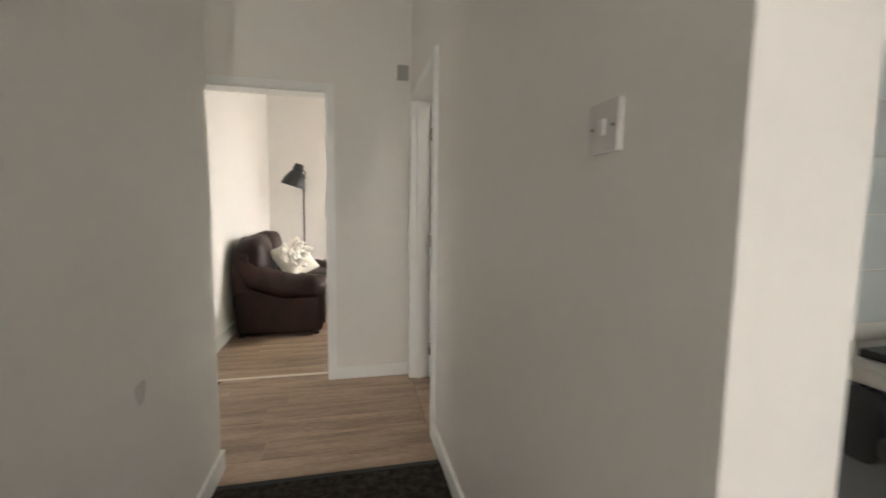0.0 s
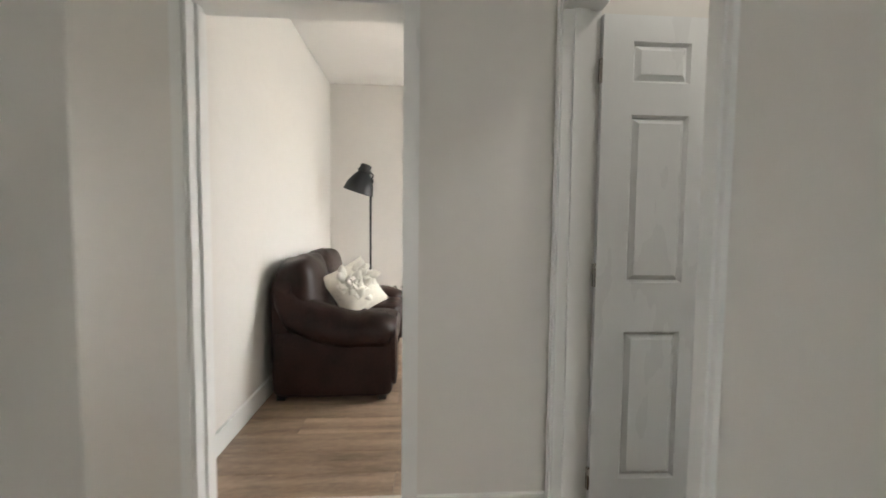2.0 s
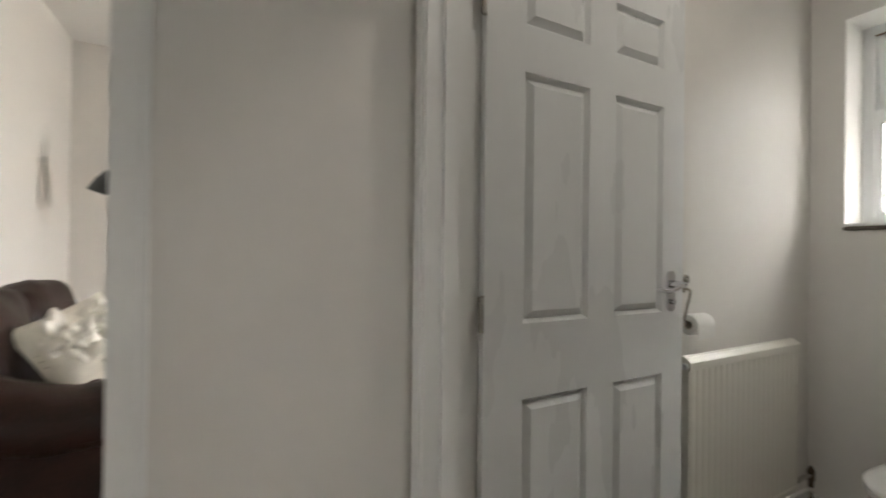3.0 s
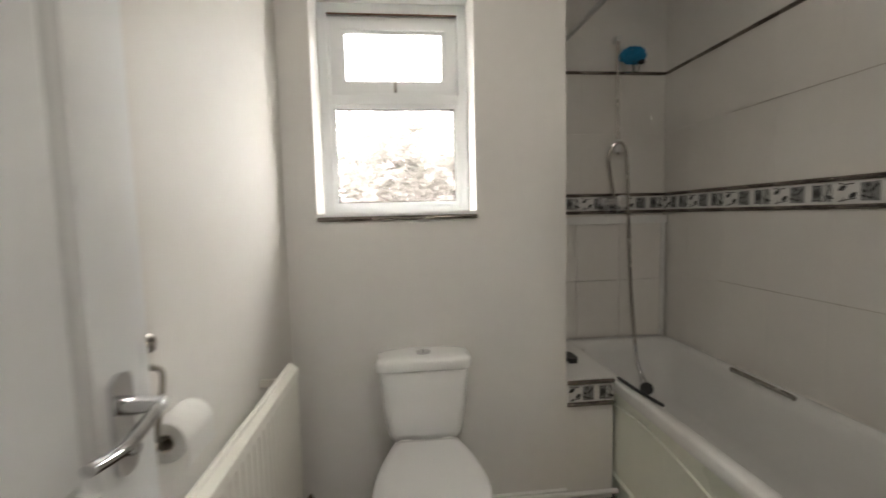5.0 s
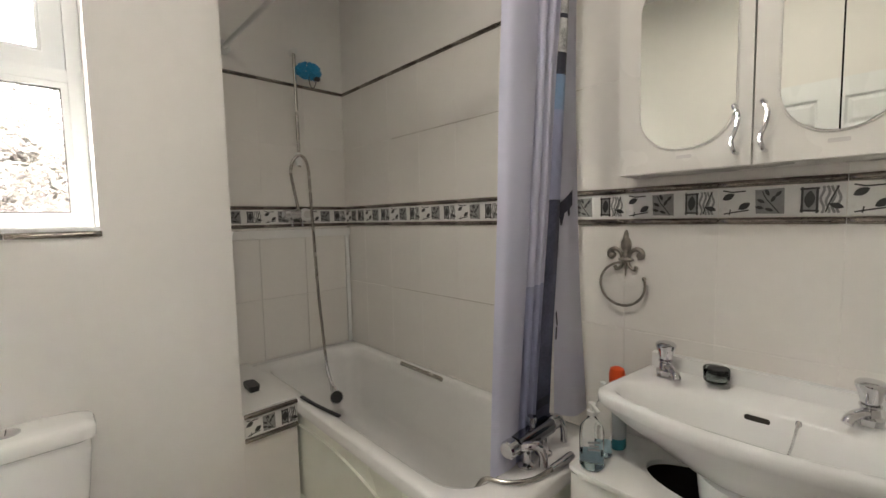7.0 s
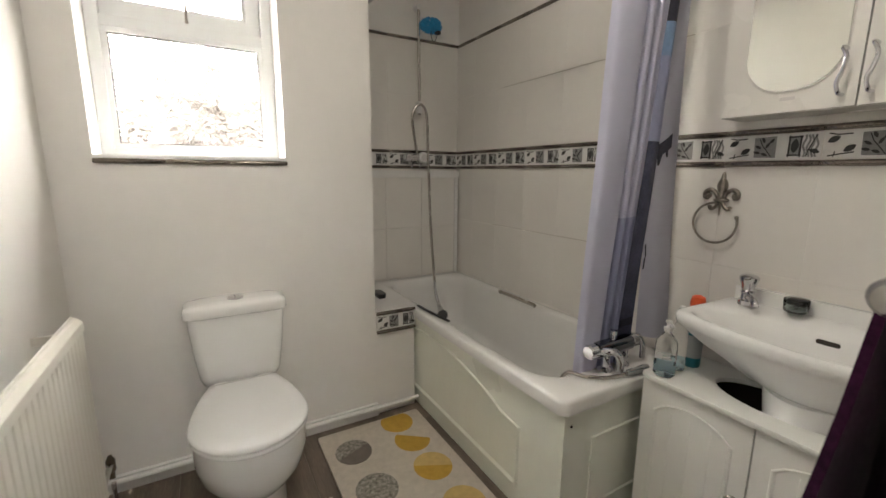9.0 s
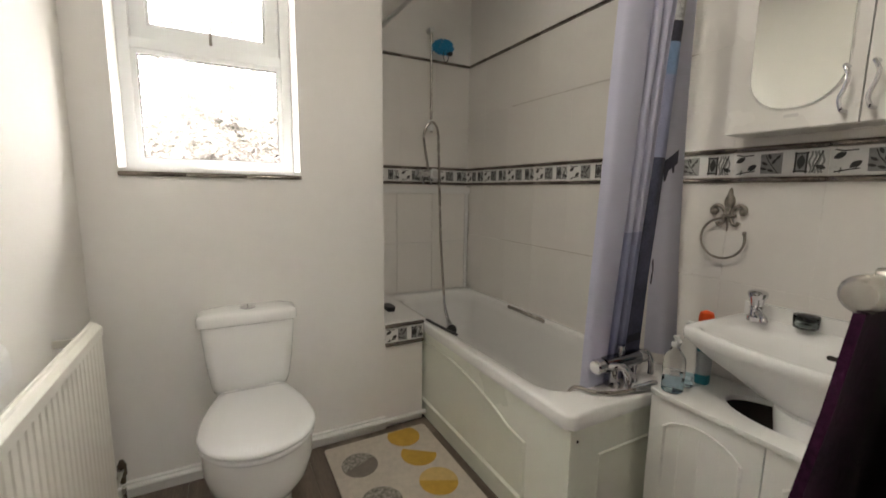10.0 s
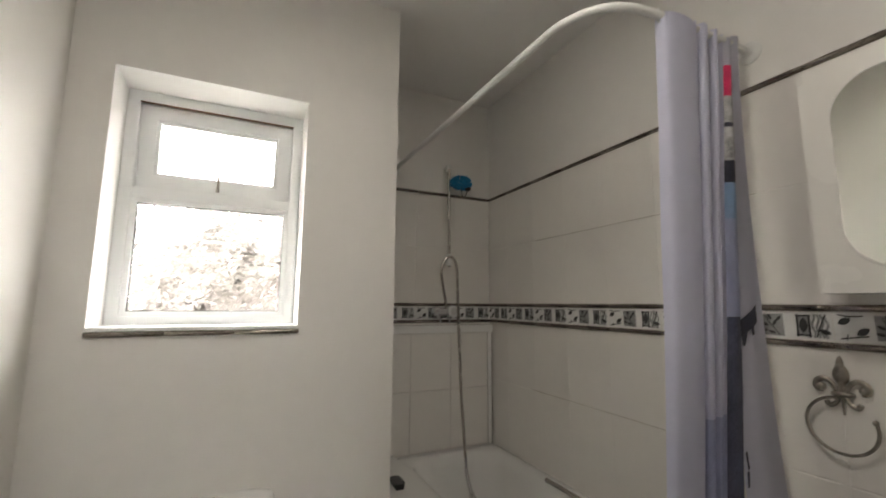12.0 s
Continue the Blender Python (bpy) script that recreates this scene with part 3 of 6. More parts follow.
# ---------------------------------------------------------------- bathroom door
door = thing("panel_door", (0.712, -0.095, 0.0), "white six-panel door standing open into the bathroom", "door")
DX0, DX1, DF, DB = 0.714, 1.467, -0.116, -0.080
xs = [DX0, 0.830, 1.053, 1.155, 1.367, DX1]
zs = [0.006, 0.215, 0.800, 0.990, 1.623, 1.742, 1.890, 1.985]
bm = bmesh.new()
panels = []
for fy in (DF, DB):
    grid = [[bm.verts.new((x, fy, z)) for z in zs] for x in xs]
    for i in range(5):
        for j in range(7):
            f = bm.faces.new((grid[i][j], grid[i + 1][j], grid[i + 1][j + 1], grid[i][j + 1]))
            if fy == DB:
                f.normal_flip()
            if i in (1, 3) and j in (1, 3, 5):
                panels.append(f)
    if fy == DF:
        front = grid
    else:
        for i in range(5):
            bm.faces.new((front[i][0], grid[i][0], grid[i + 1][0], front[i + 1][0]))
            bm.faces.new((front[i][7], front[i + 1][7], grid[i + 1][7], grid[i][7]))
        for j in range(7):
            bm.faces.new((front[0][j], front[0][j + 1], grid[0][j + 1], grid[0][j]))
            bm.faces.new((front[5][j], grid[5][j], grid[5][j + 1], front[5][j + 1]))
bmesh.ops.recalc_face_normals(bm, faces=bm.faces)
for thick, depth in ((0.002, -0.004), (0.012, -0.0095), (0.003, 0.0), (0.024, 0.0120), (0.002, 0.0010)):
    bmesh.ops.inset_individual(bm, faces=panels, thickness=thick, depth=depth)
part("leaf", bm, DOOR_PAINT, door, angle=12)
for hz in (0.22, 1.02, 1.78):
    bm = lathe([(0.006, hz - 0.045), (0.006, hz + 0.045)], (0.708, DF + 0.001, 0), 10)
    box(0.700, 0.7135, DF + 0.004, DF + 0.006, hz - 0.042, hz + 0.042, bm)
    part("hinge", bm, BRUSHED, door)
plate = part("back_plate", prism(rounded(1.385, 1.421, 0.99, 1.115, 0.016), "y", DF - 0.007, DF - 0.0005), CHROME, door, "chrome lever backplate", bevel=0.002)
bm = lathe([(0.012, 0.0), (0.011, -0.03), (0.009, -0.046)], (1.403, DF - 0.006, 1.075), 16, axis="y")
tube(curve_points([(1.405, DF - 0.046, 1.075), (1.385, DF - 0.050, 1.072), (1.335, DF - 0.050, 1.060), (1.285, DF - 0.048, 1.064)], 5), 0.0085, 10, bm, flat=0.75)
part("lever", bm, CHROME, plate)
bm = lathe([(0.008, 0.0), (0.007, -0.012), (0.002, -0.012)], (1.403, DF - 0.006, 1.02), 12, axis="y")
part("latch_turn", bm, CHROME, plate)

# ---------------------------------------------------------------- bathroom fittings
# bath
bath = thing("bathtub", (2.376, -1.69, 0.0), "white acrylic bathtub with a cream arched side panel", "bathtub")
TX0, TX1, TY0, TY1, TZ = 1.520, 3.190, BY0 + 0.003, -1.372, 0.548


def rr(x0, x1, y0, y1, r, z, n=8):
    return [(x, y, z) for x, y in rounded(x0, x1, y0, y1, r, n)]


rings = [rr(TX0 + .012, TX1, TY0, TY1 - .012, .035, TZ - .055), rr(TX0, TX1, TY0, TY1, .04, TZ - .050), rr(TX0, TX1, TY0, TY1, .04, TZ - .012),
         rr(TX0 + .004, TX1 - .002, TY0 + .002, TY1 - .004, .04, TZ - .003), rr(TX0 + .014, TX1 - .01, TY0 + .01, TY1 - .014, .04, TZ),
         rr(TX0 + .125, TX1 - .055, TY0 + .050, TY1 - .048, .13, TZ - .002), rr(TX0 + .140, TX1 - .066, TY0 + .058, TY1 - .060, .13, TZ - .012),
         rr(TX0 + .160, TX1 - .085, TY0 + .070, TY1 - .072, .13, TZ - .06), rr(TX0 + .215, TX1 - .115, TY0 + .095, TY1 - .098, .12, TZ - .30),
         rr(TX0 + .260, TX1 - .150, TY0 + .125, TY1 - .128, .11, TZ - .375), rr(TX0 + .34, TX1 - .22, TY0 + .18, TY1 - .18, .06, TZ - .39)]
bm = loft(rings, caps=False)
bm.faces.ensure_lookup_table()
bm.faces.new([v for v in bm.verts][-len(rings[0]):])
part("tub", bm, TUB, bath, angle=60)
part("back_rim", box(TX1 + 0.0005, BX2 - 0.002, TY0, TY1, TZ - 0.05, TZ), TUB, bath, bevel=0.003)

panel = part("side_panel", box(TX0 + 0.016, 3.18, TY1 - 0.032, TY1 - 0.018, 0.002, TZ - 0.056), TUB_PANEL, bath, "cream side panel with an arched raised field", bevel=0.003)


def arch_outline(u0, u1, v0, v1, rise, n=18):
    """A field with shouldered, arched head."""
    out = [(u0, v0), (u1, v0), (u1, v1 - rise)]
    s = (u1 - u0) * 0.08
    out.append((u1 - s, v1 - rise + 0.012))
    for k in range(n + 1):
        t = k / n
        out.append((u1 - s - (u1 - u0 - 2 * s) * t, v1 - rise + 0.012 + (rise - 0.012) * math.sin(math.pi * t) ** 0.8))
    out.append((u0, v1 - rise))
    return out


def moulding(outline, axis, a, b, width):
    """A raised bead that follows an outline on a flat face."""
    c = (sum(p[0] for p in outline) / len(outline), sum(p[1] for p in outline) / len(outline))
    w = max(abs(p[0] - c[0]) for p in outline), max(abs(p[1] - c[1]) for p in outline)

    def shrunk(d):
        return [(c[0] + (u - c[0]) * (1 - d / w[0]), c[1] + (v - c[1]) * (1 - d / w[1])) for u, v in outline]

    def at(p, h):
        return {"x": (h, p[0], p[1]), "y": (p[0], h, p[1])}[axis]
    rows = [[at(p, h) for p in shrunk(d)] for d, h in ((0, a), (width * .25, b), (width * .6, b), (width, a))]
    bm = loft(rows, caps=False)
    return bm


part("raised_field", moulding(arch_outline(1.74, 3.05, 0.085, 0.445, 0.11), "y", TY1 - 0.0185, TY1 - 0.009, 0.022), TUB_PANEL, panel, angle=25)
end = part("end_panel", box(TX0 + 0.012, TX0 + 0.024, TY0 + 0.01, TY1 - 0.034, 0.0, TZ - 0.056), TUB_PANEL, bath, "cream end panel with a moulded field", bevel=0.003)
part("raised_field", moulding([(TY0 + 0.13, 0.10), (TY1 - 0.15, 0.10), (TY1 - 0.15, 0.38), (TY0 + 0.13, 0.38)], "x", TX0 + 0.0125, TX0 + 0.0085, 0.016), TUB_PANEL, end, angle=25)
for zz in (0.45, 0.12):
    part("screw_cap", lathe([(0.005, 0.0), (0.004, -0.003), (0.001, -0.003)], (TX0 + 0.0115, TY1 - 0.05, zz), 10, axis="x"), DARK_RUBBER, end)
part("corner_bead", box(TX0 + 0.010, TX0 + 0.028, TY1 - 0.033, TY1 - 0.017, 0.0, TZ - 0.056), TUB_PANEL, bath, bevel=0.004)
bm = tube([(2.315, TY0 + 0.050, 0.540), (2.315, TY0 + 0.062, 0.552), (2.615, TY0 + 0.062, 0.552), (2.615, TY0 + 0.050, 0.540)], 0.010, 12)
part("grab_rail", bm, BRUSHED, bath, "brushed metal grab rail")
bm = lathe([(0.024, 0.0), (0.022, 0.008), (0.006, 0.010), (0.001, 0.006)], (TX0 + 0.168, -1.69, 0.43), 16, axis="x")
part("overflow", bm, CHROME, bath)

# boxed ledge at the head of the bath
ledge = box(BX1 + 0.001, BX2, TY1 + 0.001, BOX_Y - 0.0005, 0.0, 0.555)
structure("wall_ledge", ledge, WALL_BATH, "low painted ledge beside the head of the bath", "ledge", bevel=0.004)
structure("trim_ledge_top", box(BX1 - 0.004, BX2, TY1 + 0.0005, BOX_Y - 0.001, 0.5555, 0.566), TUB, "glossy white capping of the bath ledge", "ledge", bevel=0.003)

# bath mixer at the foot of the bath
mixer = thing("bath_mixer", (1.620, -1.70, TZ), "chrome bath shower mixer on the rim of the tub", "tap")
for yy in (-1.680, -1.775):
    part("pillar", lathe([(0.028, TZ), (0.026, TZ + .008), (0.016, TZ + .015), (0.016, TZ + .07)], (1.620, yy, 0), 16), CHROME, mixer)
# same chrome, darkened in colour to stand for reflections of dark surroundings
part("body", prism(rounded(1.593, 1.647, TZ + .060, TZ + .112, .018), "y", -1.80, -1.622), material("chrome_dark_reflection", (0.24, 0.25, 0.28), 0.10, metal=1.0, vary=0.05, scale=8), mixer, "chrome body with dark reflections put into its colour", bevel=0.004)
part("handwheel", lathe([(0.019, 0.0), (0.027, 0.006), (0.027, 0.034), (0.022, 0.040), (0.001, 0.040)], (1.620, -1.621, TZ + .086), 12, axis="y"), CHROME, mixer, bevel=0.002)
part("handwheel", lathe([(0.019, 0.0), (0.027, -0.006), (0.027, -0.034), (0.022, -0.040), (0.001, -0.040)], (1.620, -1.801, TZ + .086), 12, axis="y"), CHROME, mixer, bevel=0.002)
part("spout", tube(curve_points([(1.610, -1.628, TZ + .085), (1.583, -1.640, TZ + .092), (1.570, -1.668, TZ + .086), (1.567, -1.690, TZ + .050), (1.568, -1.694, TZ + .012)], 6), 0.014, 14), CHROME, mixer)
part("diverter", lathe([(0.010, 0), (0.009, .014), (0.015, .018), (0.015, .034), (0.002, .038)], (1.620, -1.71, TZ + .112), 14), CHROME, mixer)
part("hose_elbow", tube(curve_points([(1.620, -1.80, TZ + .10), (1.605, -1.835, TZ + .105), (1.593, -1.850, TZ + .07), (1.591, -1.850, TZ + .02)], 5), 0.011, 12), CHROME, mixer)
part("hose", tube(curve_points([(1.545, -1.80, TZ + .014), (1.542, -1.72, TZ + .014), (1.555, -1.62, TZ + .012), (1.600, -1.555, TZ + .012), (1.66, -1.53, TZ + .006), (1.705, -1.53, TZ - .06)], 8), 0.0068, 10), BRUSHED, mixer, "ribbed metal hose")
part("handset", tube(curve_points([(1.535, -1.80, TZ + .018), (1.535, -1.74, TZ + .018), (1.540, -1.69, TZ + .018)], 4), [0.012, 0.013, 0.014, 0.014, 0.013, 0.012, 0.012, 0.011, 0.010], 12), CHROME, mixer)

# toilet
wc = thing("toilet", (2.30, -0.53, 0.0), "white close-coupled toilet with the lid closed", "toilet")
CY = -0.53


def seat_outline(x_back, x_front, half, back_half, z, n=40):
    out = []
    xm = x_front + (x_back - x_front) * 0.40
    for k in range(n + 1):
        a = math.pi * k / n
        out.append((xm - (xm - x_front) * math.sin(a), CY + half * math.cos(a), z))
    m = 10
    side = []
    for k in range(1, m + 1):
        t = k / m
        w = half + (back_half - half) * (t ** 1.8)
        side.append((xm + (x_back - xm) * t, w))
    out += [(x, CY - w, z) for x, w in side] + [(x, CY + w, z) for x, w in reversed(side)]
    return out


def oval(x0, x1, half, z, n=40):
    """Same number of points as the seat's outline."""
    s = seat_outline(x1, x0, half, half * 0.62, z, n)
    return s


bowl = [oval(2.11, 2.50, 0.112, 0.0), oval(2.10, 2.50, 0.115, 0.03), oval(2.12, 2.50, 0.112, 0.10), oval(2.055, 2.50, 0.140, 0.16), oval(1.985, 2.49, 0.170, 0.24),
        oval(1.958, 2.48, 0.181, 0.31), oval(1.955, 2.47, 0.180, 0.36), oval(1.955, 2.46, 0.180, 0.392), oval(1.97, 2.45, 0.170, 0.396)]
part("pan", loft(bowl), CERAMIC, wc, angle=70)
part("pan_shelf", box(2.36, 2.545, CY - 0.115, CY + 0.115, 0.30, 0.405), CERAMIC, wc, bevel=0.02, segs=3)
part("seat_ring", loft([seat_outline(2.415, 1.945, .180, .118, .397), seat_outline(2.42, 1.940, .184, .12, .402), seat_outline(2.42, 1.940, .184, .12, .412), seat_outline(2.415, 1.946, .180, .117, .416)]), SEAT, wc, angle=70)
lid = [seat_outline(2.415, 1.944, .182, .118, .4175), seat_outline(2.42, 1.937, .187, .121, .422), seat_outline(2.42, 1.937, .187, .121, .431),
       seat_outline(2.415, 1.946, .180, .116, .438), seat_outline(2.39, 1.99, .145, .092, .4425), seat_outline(2.33, 2.09, .07, .05, .4445)]
part("lid", loft(lid), SEAT, wc, "closed white plastic lid", angle=75)
for s in (-1, 1):
    part("lid_hinge", tube([(2.425, CY + s * .105, .425), (2.425, CY + s * .060, .425)], 0.011, 12), WHITE_PLASTIC, wc, bevel=0.002)


def tank(w, d, z, r=0.035):
    return [(x, y, z) for x, y in rounded(BX1 - 0.004 - d, BX1 - 0.004, CY - w, CY + w, r, 6)]


part("cistern", loft([tank(.128, .118, .405), tank(.140, .124, .412), tank(.150, .127, .44), tank(.164, .131, .54), tank(.174, .134, .66), tank(.175, .134, .694)]), CERAMIC, wc, angle=50)
part("cistern_lid", loft([tank(.178, .138, .6945), tank(.187, .145, .700), tank(.188, .146, .728), tank(.183, .141, .739), tank(.160, .12, .745), tank(.10, .085, .747, .03)]), CERAMIC, wc, angle=50)
push = part("push_button", lathe([(0.030, 0.7472), (0.030, 0.751), (0.026, 0.753), (0.001, 0.753)], (2.518, CY, 0), 24), CHROME, wc)
part("button_split", box(2.494, 2.542, CY - 0.001, CY + 0.001, 0.7532, 0.7536), DARK_RUBBER, push, smooth=False)

# radiator
rad = thing("radiator", (1.88, -0.07, 0.0), "cream enamelled panel radiator under the wall", "radiator")
RX0, RX1, RZ0, RZ1, RF = 1.525, 2.245, 0.215, 0.828, -0.105
pitch, out = 0.0345, []
x = RX0
while x < RX1 - 0.01:
    out += [(x, RF + 0.0020), (x + pitch * 0.18, RF + 0.0020), (x + pitch * 0.33, RF), (x + pitch * 0.85, RF)]
    x += pitch
out += [(RX1, RF + 0.0020), (RX1, RF + 0.022), (RX0, RF + 0.022)]
part("front_panel", prism(out, "z", RZ0 + 0.015, RZ1 - 0.044), RADIATOR, rad, angle=15)
part("top_rail", prism([(RF - 0.004, RZ1 - 0.045), (RF + 0.028, RZ1 - 0.045), (RF + 0.028, RZ1 - 0.004), (RF + 0.024, RZ1), (RF + 0.020, RZ1), (RF + 0.017, RZ1 - 0.004), (RF + 0.010, RZ1 - 0.006), (RF - 0.002, RZ1 - 0.017), (RF - 0.004, RZ1 - 0.020)], "x", RX0, RX1), RADIATOR, rad, smooth=False)
part("bottom_rail", prism([(y, z) for y, z in rounded(RF - 0.003, RF + 0.025, RZ0, RZ0 + 0.018, 0.006)], "x", RX0, RX1), RADIATOR, rad)
for ex in (RX0 + 0.001, RX1 - 0.005):
    part("end_plate", box(ex, ex + 0.004, RF + 0.0225, RF + 0.040, RZ0 + 0.02, RZ1 - 0.046), RADIATOR, rad)
for ex in (RX0 - 0.012, RX1 + 0.001):
    part("plug", lathe([(0.011, 0), (0.011, 0.011), (0.001, 0.011)], (ex, RF + 0.012, RZ1 - 0.032), 12, axis="x"), WHITE_PLASTIC, rad)
for bxx in (1.55, 2.205):
    part("bracket", box(bxx - .004, bxx + .004, RF + 0.029, -0.0005, RZ1 - 0.060, RZ1 - 0.036), RADIATOR, rad)
BRASS = material("aged_bronze", (0.15, 0.12, 0.09), 0.35, metal=0.9, vary=0.3, scale=30)
valve = part("valve", lathe([(0.009, 0.18), (0.009, 0.205), (0.014, 0.21), (0.014, 0.250), (0.010, 0.258), (0.006, 0.268)], (2.395, -0.090, 0), 14), BRASS, rad, "aged bronze radiator valve")
part("pipe", tube([(2.395, -0.090, 0.16), (2.395, -0.090, 0.0)], 0.0075, 10), BRUSHED, valve)
part("tail", tube([(2.395, -0.090, 0.235), (2.246, -0.090, 0.235)], 0.009, 10), BRUSHED, valve)

# toilet roll on a fleur-de-lis holder
def fleur(cx, cz, s, wall, out_dir, axis):
    """A cast fleur-de-lis on a wall; axis: the wall's normal."""
    bm = bmesh.new()

    def lobe(u, v, ru, rv, turn, d):
        rows = []
        for h, k in ((0, 1.0), (0.5 * d, 0.92), (0.85 * d, 0.62), (d, 0.15)):
            row = []
            for i in range(14):
                a = 2 * math.pi * i / 14
                pu, pv = ru * k * math.cos(a), rv * k * math.sin(a) * (1.0 if math.sin(a) < 0 else 1.15 - 0.15 * abs(math.cos(a)))
                qu, qv = pu * math.cos(turn) - pv * math.sin(turn), pu * math.sin(turn) + pv * math.cos(turn)
                w = wall + out_dir * h
                row.append((w, cx + (u + qu) * s, cz + (v + qv) * s) if axis == "x" else (cx + (u + qu) * s, w, cz + (v + qv) * s))
            rows.append(row)
        loft(rows, bm)
    def curl(pts, radii, d):
        at = [(wall + out_dir * d, cx + u * s, cz + v * s) if axis == "x" else (cx + u * s, wall + out_dir * d, cz + v * s) for u, v in pts]
        line = curve_points(at, 4)
        tube(line, [s * (radii[0] + (radii[1] - radii[0]) * math.sin(math.pi * min(1, i / (len(line) - 1) * 1.15) * 0.5)) for i in range(len(line))], 8, bm)

    curl([(0, -0.05), (0, 0.30), (0, 0.62), (0, 0.85)], (0.10, 0.10), 0.004)
    lobe(0, 0.52, 0.20, 0.30, 0, 0.014)
    lobe(0, 0.82, 0.09, 0.24, 0, 0.010)
    for k in (-1, 1):
        curl([(k * .10, -.02), (k * .20, .26), (k * .40, .38), (k * .58, .28), (k * .58, .10), (k * .46, .08)], (0.06, 0.10), 0.005)
        lobe(k * .50, .14, .13, .12, 0, 0.013)
        curl([(k * .08, -.08), (k * .16, -.28), (k * .32, -.38), (k * .40, -.26)], (0.055, 0.075), 0.005)
    lobe(0, -0.02, 0.30, 0.09, 0, 0.016)
    curl([(0, -.08), (0, -.34), (0, -.62)], (0.08, 0.03), 0.005)
    return bm


holder = thing("toilet_roll_holder", (1.62, -0.01, 1.03), "antique pewter fleur-de-lis toilet roll holder on the wall", "roll holder")
part("plate", fleur(1.622, 1.062, 0.075, -0.0005, -1, "y"), PEWTER, holder, angle=60)
part("arm", tube(curve_points([(1.622, -0.012, 1.045), (1.622, -0.041, 1.042), (1.606, -0.052, 1.02), (1.590, -0.052, 0.975), (1.588, -0.052, 0.934), (1.701, -0.052, 0.931), (1.710, -0.052, 0.949)], 6), 0.0045, 10), PEWTER, holder)
roll = thing("toilet_roll", (1.646, -0.052, 0.92), "white toilet paper roll on its holder", "toilet paper")
part("paper", lathe([(0.016, 0.0), (0.035, 0.0), (0.037, 0.004), (0.037, 0.096), (0.035, 0.1), (0.016, 0.1), (0.016, 0.0)], (1.597, -0.052, 0.922), 28, axis="x", caps=False), PAPER, roll)
part("core", lathe([(0.0158, 0.001), (0.0158, 0.099), (0.0145, 0.099), (0.0145, 0.001), (0.0158, 0.001)], (1.597, -0.052, 0.922), 20, axis="x", caps=False), PAPER_CREAM, roll)
part("loose_sheet", loft([[(1.599, -0.0892, 0.92), (1.695, -0.0892, 0.92), (1.695, -0.0884, 0.92), (1.599, -0.0884, 0.92)], [(1.600, -0.0872, 0.875), (1.695, -0.0882, 0.88), (1.695, -0.0874, 0.88), (1.600, -0.0864, 0.875)]]), PAPER, roll)

# mirror cabinet
cab = thing("mirror_cabinet", (1.121, BY0, 1.42), "white bathroom cabinet with two oval mirrored doors", "wall cabinet")
CX0, CX1, CZ0, CZ1, CF = 0.815, 1.427, 1.425, 2.005, -1.872
part("body", box(CX0, CX1, BY0 + 0.014, CF - 0.021, CZ0, CZ1), CAB_WHITE, cab, bevel=0.002)
for d, (a, b) in enumerate(((1.114, CX1), (CX0, 1.110))):
    leaf = part("door", box(a, b, CF - 0.019, CF, CZ0 + 0.001, CZ1 - 0.001), CAB_WHITE, cab, bevel=0.004, segs=3)
    ma, mb = (a + 0.032, b - 0.060) if d == 0 else (a + 0.050, b - 0.048)
    mo = rounded(ma, mb, CZ0 + 0.058, CZ1 - 0.058, 0.100, 12)
    part("mirror", prism(mo, "y", CF + 0.0005, CF + 0.0035), MIRROR, leaf, "round-ended mirror glass", bevel=0.001, segs=1)
    part("mirror_groove", moulding(rounded(ma - 0.005, mb + 0.005, CZ0 + 0.053, CZ1 - 0.053, 0.103, 12), "y", CF + 0.0002, CF + 0.0030, 0.005), CAB_WHITE, leaf)
    hx = 1.139 if d == 0 else 1.084
    hz = CZ0 + 0.028
    pts = curve_points([(hx + 0.006, CF, hz + 0.112), (hx + 0.008, CF + 0.02, hz + 0.112), (hx - 0.003, CF + 0.026, hz + 0.088), (hx + 0.000, CF + 0.026, hz + 0.060),
                        (hx + 0.009, CF + 0.026, hz + 0.030), (hx + 0.004, CF + 0.022, hz + 0.004), (hx + 0.002, CF, hz + 0.002)], 6)
    part("handle", tube(pts, 0.0050, 10), CHROME, leaf, "chrome S-shaped handle")
    part("maker_plate", prism(rounded((ma + mb) / 2 - .018, (ma + mb) / 2 + .018, CZ0 + .032, CZ0 + .041, .003), "y", CF + .0003, CF + .0012), SWITCH_PLASTIC, leaf, smooth=False)

# basin
basin = thing("wash_basin", (1.105, -1.82, 0.0), "white ceramic pedestal basin with two taps", "basin")
BC = (1.105, -1.802)


def sup(rx, ry_front, ry_back, z, cy=BC[1], ef=1.62, eb=9.0, n=56, cx=BC[0]):
    out = []
    for k in range(n):
        a = 2 * math.pi * k / n
        c, s = math.cos(a), math.sin(a)
        e, ry = (ef, ry_front) if s > 0 else (eb, ry_back)
        r = (abs(c) ** e + abs(s) ** e) ** (-1 / e)
        py = cy + ry * r * s
        out.append((cx + rx * r * c, py, z + (0.05 * max(0.0, (-1.80 - py) / 0.214) if z > 0.75 else 0.0)))
    return out


BACK = BY0 + 0.012                       # plane of the tiles behind the basin


